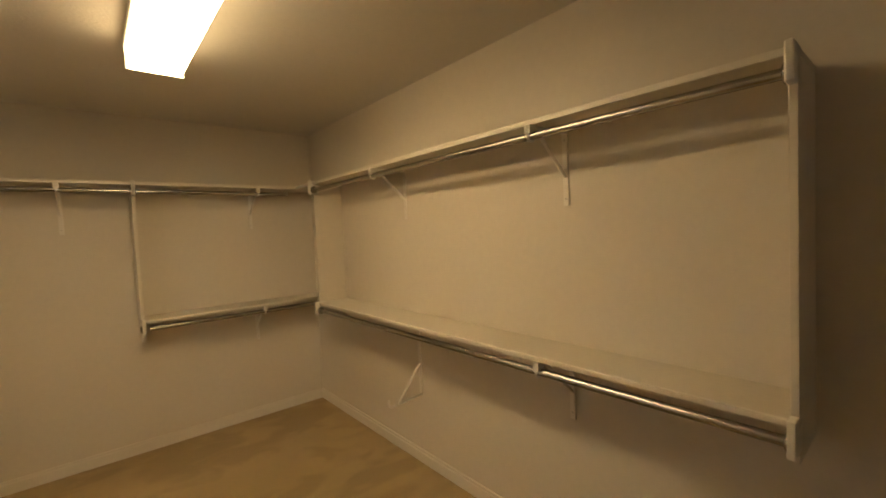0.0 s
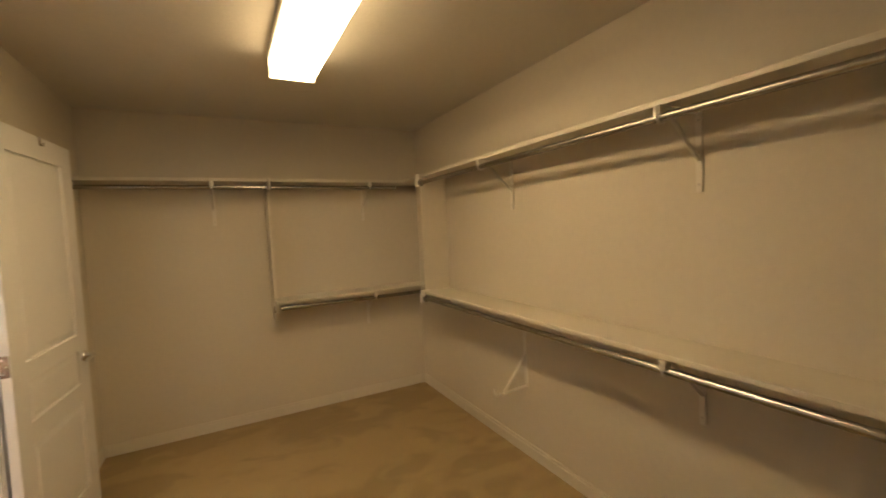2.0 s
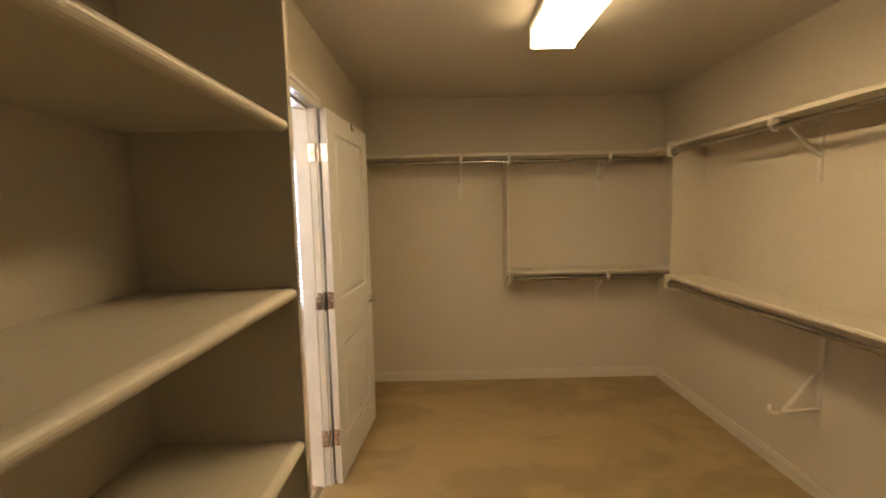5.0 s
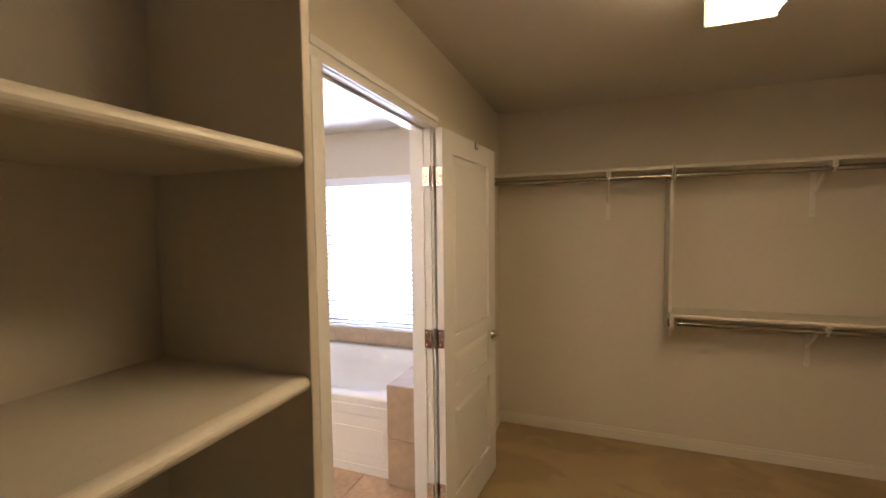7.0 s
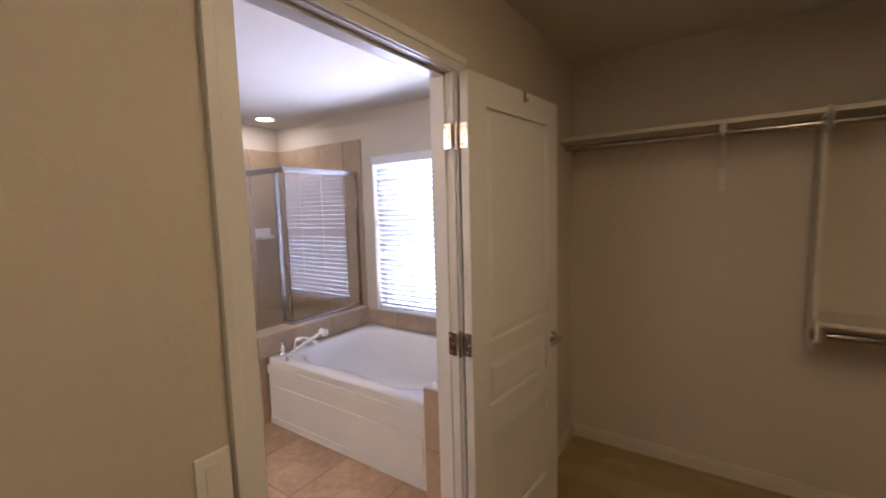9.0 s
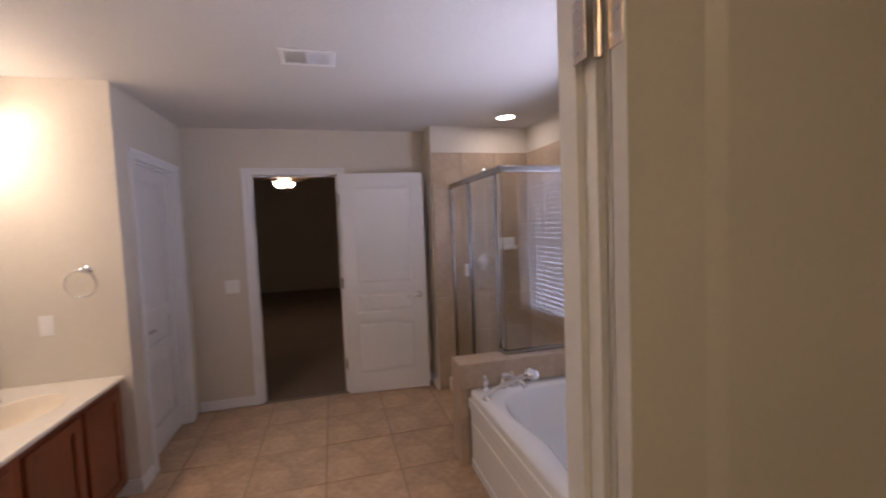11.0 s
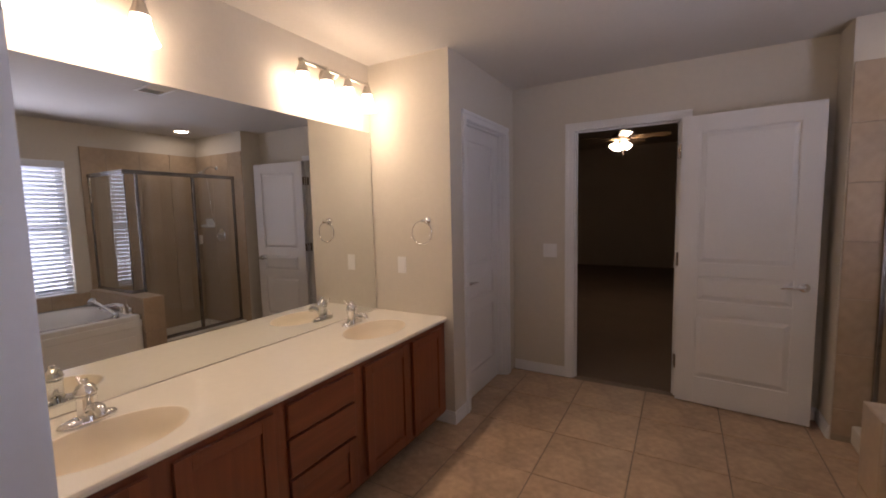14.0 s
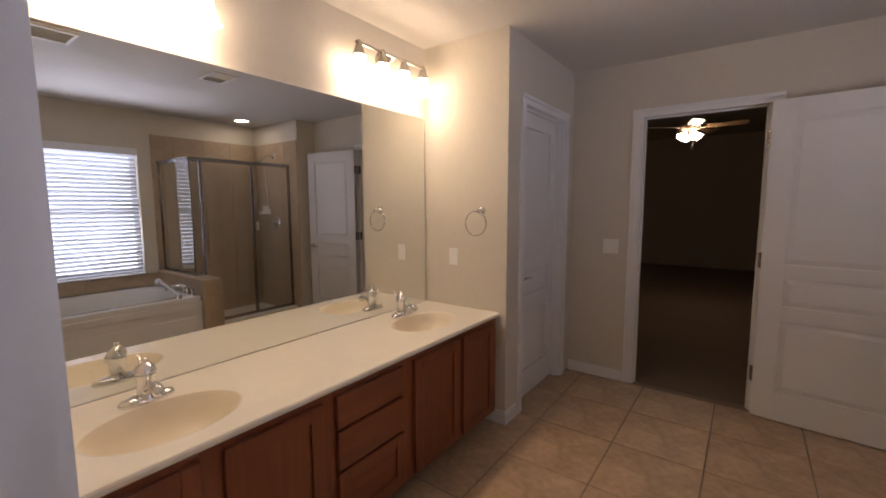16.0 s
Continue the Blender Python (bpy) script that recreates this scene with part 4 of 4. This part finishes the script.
def bathtub():
    b = Build()
    cx, cy = (TX0 + TX1) / 2, (TY0 + TY1) / 2
    n = 72
    hx, hy = (TX1 - TX0) / 2, (TY1 - TY0) / 2

    def loop(ax, ay, p, z, pinch=0.0, dy=0.0):
        out = []
        for i in range(n):
            t = 2 * math.pi * i / n
            c, s = math.cos(t), math.sin(t)
            x = ax * math.copysign(abs(c) ** p, c)
            y = ay * math.copysign(abs(s) ** p, s)
            y *= 1 - pinch * math.exp(-(x / (ax * 0.34)) ** 2)
            out.append((x, y + dy, z))
        return out

    loops = [loop(hx, hy, 0.04, TZ - 0.05), loop(hx, hy, 0.04, TZ - 0.008), loop(hx - 0.006, hy - 0.006, 0.05, TZ), loop(hx - 0.085, hy - 0.085, 0.46, TZ, 0.10),
             loop(hx - 0.10, hy - 0.10, 0.5, TZ - 0.012, 0.10), loop(hx - 0.135, hy - 0.13, 0.55, TZ - 0.12, 0.10), loop(hx - 0.17, hy - 0.16, 0.6, TZ - 0.26, 0.08),
             loop(hx - 0.23, hy - 0.20, 0.65, TZ - 0.37, 0.05), loop(hx - 0.36, hy - 0.29, 0.8, TZ - 0.405), loop(0.08, 0.06, 1.0, TZ - 0.41)]
    for j in range(len(loops) - 1):
        b.add(loops[j] + loops[j + 1], [(i, (i + 1) % n, n + (i + 1) % n, n + i) for i in range(n)], j > 1)
    b.add(loops[-1], [tuple(range(n))])
    ob = thing("bathtub", pose(cx, cy, 0), "white acrylic garden tub with a sculpted oval basin", "bathtub")
    part("basin", b, M_TUB, ob, weld=True)
    s = Build()
    fy = -hy
    s.box(-hx, hx, fy + 0.004, fy + 0.03, 0.0, TZ - 0.05)
    part("apron", s, M_TUB, ob, "white moulded apron panel")
    part("apron_foot", Build().box(-hx, hx, fy - 0.004, fy + 0.0035, 0.0, 0.055, 0.002), M_TUB, ob)
    part("apron_lip", Build().box(-hx, hx, fy - 0.010, fy + 0.0035, TZ - 0.115, TZ - 0.0505, 0.004), M_TUB, ob)
    part("apron_panel", Build().box(-hx + 0.06, hx - 0.06, fy - 0.004, fy + 0.0035, 0.12, 0.30, 0.003), M_TUB, ob)
    part("drain", Build().lathe([(0.0, 0.005), (0.024, 0.004), (0.03, 0.0)], (0.0, 0, TZ - 0.41), None, 20), M_CHROME, ob)


bathtub()


def tub_filler():
    """Deck-mounted filler with two handles and a hand shower lying over the rim."""
    ob = thing("tub_filler", pose(-1.885, -0.80, TZ), "chrome deck-mounted tub filler with two handles and hand shower", "tub faucet")
    part("spout", Build().tube([(0, 0, 0), (0, 0, 0.05), (0.02, 0.012, 0.082), (0.07, 0.035, 0.098), (0.13, 0.06, 0.088), (0.175, 0.08, 0.062)], 0.016, 14, [0.028, 0.019, 0.017, 0.016, 0.017, 0.02]), M_CHROME, ob)
    for x, y in ((0.0, -0.105), (0.0, 0.075)):
        h = part("handle", Build().lathe([(0.0005, 0.0), (0.03, 0.0), (0.029, 0.006), (0.018, 0.014), (0.014, 0.035), (0.02, 0.045), (0.022, 0.058), (0.013, 0.068), (0.0005, 0.07)], (x, y, 0), None, 22), M_CHROME, ob)
        part("lever", Build().tube([(x, y, 0.06), (x + 0.02, y - 0.01, 0.08), (x + 0.03, y - 0.015, 0.10)], 0.006, 10, [0.009, 0.006, 0.008]), M_CHROME, h)
    hs = part("hand_shower", Build().tube([(0.14, -0.15, 0.0), (0.14, -0.15, 0.03), (0.152, -0.10, 0.062), (0.187, 0.0, 0.112), (0.21, 0.065, 0.142)], 0.013, 12, [0.027, 0.018, 0.012, 0.013, 0.018]), M_CHROME, ob)
    part("spray_head", Build().lathe([(0.0005, 0.022), (0.025, 0.019), (0.043, 0.004), (0.045, -0.010), (0.036, -0.016), (0.0005, -0.016)], (0.222, 0.105, 0.155), Matrix.Rotation(radians(35), 4, "Y"), 24), M_CHROME, hs)


tub_filler()

# ---- shower ----
KX0, KX1, KZ = -2.115, TX0 - 0.001, 0.66
GX, GY, GZ = -2.010, -0.705, 1.885
structure("wall_knee", Build().box(KX0 + 0.008, KX1 - 0.008, -1.062 + 0.008, BY, 0, KZ - 0.012), M_WGROUT, "low tiled knee wall between tub and shower", "wall")
structure("wall_tub_end", Build().box(TX1 + 0.009, -WT, -1.062 + 0.008, BY, 0, KZ - 0.042), M_WGROUT, "low tiled ledge at the foot of the tub", "wall")
pan = thing("shower_pan", pose((SX + KX0) / 2, (GY + BY) / 2, 0), "cream moulded shower pan with a raised curb", "shower pan")
hx, hy = (KX0 - SX) / 2, (BY - GY + 0.06) / 2
part("floor_plate", Build().box(-hx, hx, -hy + 0.02, hy - 0.012, 0, 0.035), M_PAN, pan)
part("curb", Build().box(-hx, hx, -hy - 0.055, -hy + 0.035, 0, 0.115, 0.012), M_PAN, pan)
part("drain", Build().lathe([(0.0, 0.003), (0.045, 0.002), (0.05, 0.0)], (0, 0, 0.035), None, 24), M_CHROME, pan)

enc = thing("shower_enclosure", pose(GX, GY, 0), "framed clear glass shower enclosure with brushed metal rails", "shower enclosure")


def bar(name, x0, x1, y0, y1, z0, z1):
    return part(name, Build().box(x0 - GX, x1 - GX, y0 - GY, y1 - GY, z0, z1, 0.002), M_ALU, enc)


X2, X3 = -2.117, -2.68
bar("top_rail", SX, GX + 0.02, GY - 0.02, GY + 0.02, GZ - 0.018, GZ + 0.022)
bar("top_rail", GX - 0.02, GX + 0.02, GY + 0.02, BY - 0.012, GZ - 0.018, GZ + 0.022)
bar("bottom_rail", GX - 0.014, GX + 0.014, GY + 0.014, BY - 0.012, KZ, KZ + 0.028)
bar("bottom_rail", X2, GX + 0.014, GY - 0.014, GY + 0.014, KZ, KZ + 0.028)
bar("bottom_rail", SX, X2, GY - 0.018, GY + 0.018, 0.115, 0.145)
bar("wall_rail", GX - 0.012, GX + 0.012, BY - 0.034, BY - 0.012, KZ + 0.028, GZ - 0.018)
bar("post", X2 - 0.012, X2 + 0.012, GY - 0.014, GY + 0.014, 0.145, GZ - 0.018)
bar("post", X3 - 0.014, X3 + 0.014, GY - 0.016, GY + 0.016, 0.145, GZ - 0.018)
bar("wall_rail", SX + 0.010, SX + 0.036, GY - 0.014, GY + 0.014, 0.145, GZ - 0.018)
for x0, x1, y0, y1, z0 in ((GX - 0.003, GX + 0.003, GY - 0.003, BY - 0.034, KZ + 0.028), (X2 + 0.012, GX - 0.004, GY - 0.003, GY + 0.003, KZ + 0.028),
                           (X3 + 0.014, X2 - 0.012, GY - 0.003, GY + 0.003, 0.145)):
    part("glass_panel", Build().box(x0 - GX, x1 - GX, y0 - GY, y1 - GY, z0, GZ - 0.018), M_GLASS, enc, "clear fixed glass panel").visible_shadow = False
gd = part("glass_door", Build().box(SX + 0.038 - GX, X3 - 0.016 - GX, -0.003, 0.003, 0.155, GZ - 0.03), M_GLASS, enc, "clear hinged glass shower door")
gd.visible_shadow = False
part("door_handle", Build().box(X3 - 0.055 - GX, X3 - 0.03 - GX, -0.034, -0.003, 1.11, 1.21, 0.004), M_PLASTIC, gd, "small white pull handle")

valve = thing("shower_valve", pose(SX + 0.0105, -0.39, 1.18), "round chrome shower mixing valve on tile", "shower valve")
part("escutcheon", Build().lathe([(0.0, 0.014), (0.03, 0.014), (0.07, 0.006), (0.082, 0.0)], (0, 0, 0), Matrix.Rotation(radians(90), 4, "Y"), 30), M_CHROME, valve)
part("lever", Build().tube([(0.012, 0, 0), (0.05, 0, 0), (0.058, -0.02, -0.03), (0.062, -0.04, -0.06)], 0.011, 12, [0.02, 0.018, 0.010, 0.009]), M_CHROME, valve)
head = thing("wall_shower", pose(SX + 0.0105, -0.37, 2.03), "chrome shower head on an arm with slide hose", "shower head")
part("flange", Build().lathe([(0.0, 0.01), (0.02, 0.009), (0.03, 0.0)], (0, 0, 0), Matrix.Rotation(radians(90), 4, "Y"), 20), M_CHROME, head)
part("arm", Build().tube([(0.004, 0, 0), (0.07, 0, 0.012), (0.13, 0, -0.02), (0.17, 0, -0.055)], 0.0105, 12), M_CHROME, head)
part("spray_head", Build().lathe([(0.012, 0.05), (0.016, 0.03), (0.04, 0.0), (0.045, -0.012), (0.038, -0.016), (0.0, -0.016)], (0.195, 0, -0.09), Matrix.Rotation(radians(-35), 4, "Y"), 24), M_CHROME, head)
part("hose", Build().tube([(0.15, 0, -0.04), (0.10, 0.03, -0.25), (0.07, 0.05, -0.50), (0.06, 0.03, -0.68), (0.07, 0.0, -0.60)], 0.006, 8), M_CHROME, head)
dish = thing("soap_dish", pose(SX + 0.0105, -0.175, 1.335), "white ceramic soap dish set on the tiled wall", "soap dish")
part("back", Build().box(0, 0.012, -0.085, 0.085, -0.055, 0.06, 0.005), M_TUB, dish)
part("tray", Build().box(0.012, 0.085, -0.078, 0.078, -0.05, -0.032, 0.006).box(0.075, 0.088, -0.078, 0.078, -0.034, -0.015, 0.004), M_TUB, dish)

# ---- bedroom ceiling fan ----
FZ = HB - 2.44    # length of the hanging rod
fan = thing("ceiling_fan", pose(-6.2, -2.44, HB), "wooden ceiling fan on a rod with lit glass shades", "ceiling fan")
part("canopy", Build().lathe([(0.0, -0.06), (0.03, -0.058), (0.06, -0.03), (0.065, 0.0)], (0, 0, -0.001), None, 24), M_NICKEL, fan)
part("rod", Build().tube([(0, 0, -0.05), (0, 0, -FZ - 0.02)], 0.013, 12), M_NICKEL, fan)
part("motor_housing", Build().lathe([(0.0, 0.0), (0.05, -0.005), (0.10, -0.03), (0.118, -0.05), (0.12, -0.09), (0.09, -0.115), (0.06, -0.13), (0.0, -0.132)], (0, 0, -FZ), None, 28), M_FANWOOD, fan)
for i in range(5):
    m = Matrix.Rotation(radians(72 * i + 14), 4, "Z") @ pose(0, 0, -FZ)
    bl = part("blade", Build().prism([(0.16, -0.045), (0.20, -0.06), (0.56, -0.07), (0.60, -0.04), (0.60, 0.04), (0.56, 0.07), (0.20, 0.06), (0.16, 0.045)], 0.007, m @ pose(0, 0, -0.085, 78, 0, 0)), M_FANWOOD, fan)
    part("blade_iron", Build().box(0.10, 0.19, -0.018, 0.018, -0.092, -0.084, 0.002, m), M_NICKEL, bl)
part("light_hub", Build().lathe([(0.0, -0.128), (0.05, -0.13), (0.055, -0.16), (0.03, -0.185), (0.0, -0.19)], (0, 0, -FZ), None, 22), M_NICKEL, fan)
for i in range(4):
    m = Matrix.Rotation(radians(90 * i + 28), 4, "Z") @ pose(0.055, 0, -FZ - 0.150, 0, -48, 0)
    part("glass_shade", Build().lathe([(0.015, 0.0), (0.023, -0.010), (0.034, -0.036), (0.040, -0.064), (0.050, -0.085), (0.047, -0.085), (0.032, -0.062), (0.0005, -0.056)], (0, 0, 0), m, 20), M_FANLIGHT, fan, "glowing frosted glass shade")
for x in (-0.03, 0.05):
    part("pull_chain", Build().tube([(x, 0.03, -FZ - 0.17), (x, 0.03, -FZ - 0.33)], 0.003, 6), M_NICKEL, fan)


# ---- tiles ----
def tile_mesh(name, w, h, t, material, bevel=0.004):
    """A tile in local x/y with its face at z = t."""
    o = [(-w / 2, -h / 2), (w / 2, -h / 2), (w / 2, h / 2), (-w / 2, h / 2)]
    k = [(x - math.copysign(bevel, x), y - math.copysign(bevel, y)) for x, y in o]
    b = Build().add([(x, y, 0) for x, y in o] + [(x, y, t - bevel * 0.5) for x, y in o] + [(x, y, t) for x, y in k],
                    [(i, (i + 1) % 4, (i + 1) % 4 + 4, i + 4) for i in range(4)] + [(i + 4, (i + 1) % 4 + 4, (i + 1) % 4 + 8, i + 8) for i in range(4)] + [(8, 9, 10, 11)])
    return b.mesh(name, material)


TILE_CACHE = {}


def tiles(parent, m, u0, u1, v0, v1, pitch_u, pitch_v, ou, ov, gap, t, material, skip=lambda u, v: False):
    """Fills the local rectangle with tiles; joints pass through (ou, ov)."""
    i0, j0 = math.floor((u0 - ou) / pitch_u), math.floor((v0 - ov) / pitch_v)
    i = i0
    while ou + i * pitch_u < u1 - 1e-6:
        j = j0
        while ov + j * pitch_v < v1 - 1e-6:
            a, c = max(u0, ou + i * pitch_u), min(u1, ou + (i + 1) * pitch_u)
            e, g = max(v0, ov + j * pitch_v), min(v1, ov + (j + 1) * pitch_v)
            w, h = c - a - gap, g - e - gap
            if w > 0.012 and h > 0.012 and not skip((a + c) / 2, (e + g) / 2):
                key = (round(w, 4), round(h, 4), t, material.name)
                if key not in TILE_CACHE:
                    TILE_CACHE[key] = tile_mesh("tile", w, h, t, material, min(0.004, t * 0.4))
                ob = new("tile", TILE_CACHE[key])
                ob.parent = parent
                ob.matrix_basis = m @ pose((a + c) / 2, (e + g) / 2, random.uniform(-0.0004, 0.0004), random.uniform(-0.05, 0.05), random.uniform(-0.05, 0.05), 0)
            j += 1
        i += 1


tiles(bath_floor, pose(0, 0, -0.010), BX, -0.02, VY, BY, 0.463, 0.463, -2.038, -2.362, 0.007, 0.011, M_TILE,
      lambda u, v: v < VF - 0.1 and u > PX or (u < KX0 and u > SX and v > GY + 0.1) or (u > TX0 and u < TX1 and v > TY0 + 0.2) or u < SX and v > SY + 0.2)
structure("threshold", Build().box(-0.075, -0.045, D1Y0 + 0.018, D1Y1 - 0.018, 0, 0.006, 0.002), M_GROUT, "thin transition strip under the closet door", "threshold")

P = 0.333
end_tiles = structure("trim_shower_end", Build().box(SX, SX + 0.003, SY + 0.006, BY, 0.0, 2.2), M_WGROUT, "beige ceramic wall tile behind the shower valve", "wall tile")
tiles(end_tiles, pose(SX + 0.003, 0, 0, 90, 0, 90), SY + 0.004, BY - 0.012, 0.04, 2.20, P, P, BY - 0.012, 2.20, 0.004, 0.008, M_WTILE)
back_tiles = structure("trim_shower_back", Build().box(SX + 0.003, TX0 - 0.02, BY - 0.003, BY, 0.0, 2.2), M_WGROUT, "beige ceramic wall tile along the shower back", "wall tile")
tiles(back_tiles, pose(0, BY - 0.003, 0, 90, 0, 0), SX + 0.012, TX0 - 0.02, 0.04, 2.20, P, P, SX + 0.012, 2.20, 0.004, 0.008, M_WTILE, lambda u, v: u > KX0 and v < KZ - 0.05)
knee = bpy.data.objects["wall_knee"]
tiles(knee, pose(KX1 - 0.008, 0, 0, 90, 0, 90), -1.062, BY, TZ + 0.002, KZ - 0.002, P, P, -1.062, KZ, 0.004, 0.008, M_WTILE)
tiles(knee, pose(KX1 - 0.008, 0, 0, 90, 0, 90), -1.062, TY0 - 0.012, 0.0, TZ, P, P, -1.062, KZ, 0.004, 0.008, M_WTILE)
tiles(knee, pose(KX0 + 0.008, 0, 0, 90, 0, -90), -BY, 1.062, 0.12, KZ - 0.002, P, P, 1.062, KZ, 0.004, 0.008, M_WTILE)
tiles(knee, pose(0, -1.062 + 0.008, 0, 90, 0, 0), KX0, KX1, 0.0, KZ - 0.002, P, P, KX1, KZ, 0.004, 0.008, M_WTILE)
tiles(knee, pose(0, 0, KZ - 0.012), KX0, KX1, -1.062, BY - 0.012, P, P, KX0, -1.062, 0.004, 0.011, M_WTILE)
ledge = bpy.data.objects["wall_tub_end"]
tiles(ledge, pose(0, -1.062 + 0.008, 0, 90, 0, 0), TX1 + 0.001, -WT - 0.002, 0.0, KZ - 0.032, P, P, TX1, KZ - 0.03, 0.004, 0.008, M_WTILE)
tiles(ledge, pose(TX1 + 0.009, 0, 0, 90, 0, -90), -BY, 1.062, TZ + 0.002, KZ - 0.032, P, P, 1.062, KZ - 0.03, 0.004, 0.008, M_WTILE)
tiles(ledge, pose(0, 0, KZ - 0.042), TX1 + 0.001, -WT - 0.002, -1.062, BY - 0.003, P, P, TX1, -1.062, 0.004, 0.011, M_WTILE)
splash = structure("trim_tub_splash", Build().box(KX1 + 0.001, TX1, BY - 0.003, BY, TZ, WZ0 - 0.004), M_WGROUT, "low band of beige tile between tub and window", "wall tile")
tiles(splash, pose(0, BY - 0.003, 0, 90, 0, 0), KX1 + 0.001, TX1, TZ + 0.002, WZ0 - 0.004, P, P, KX1, TZ, 0.004, 0.008, M_WTILE)
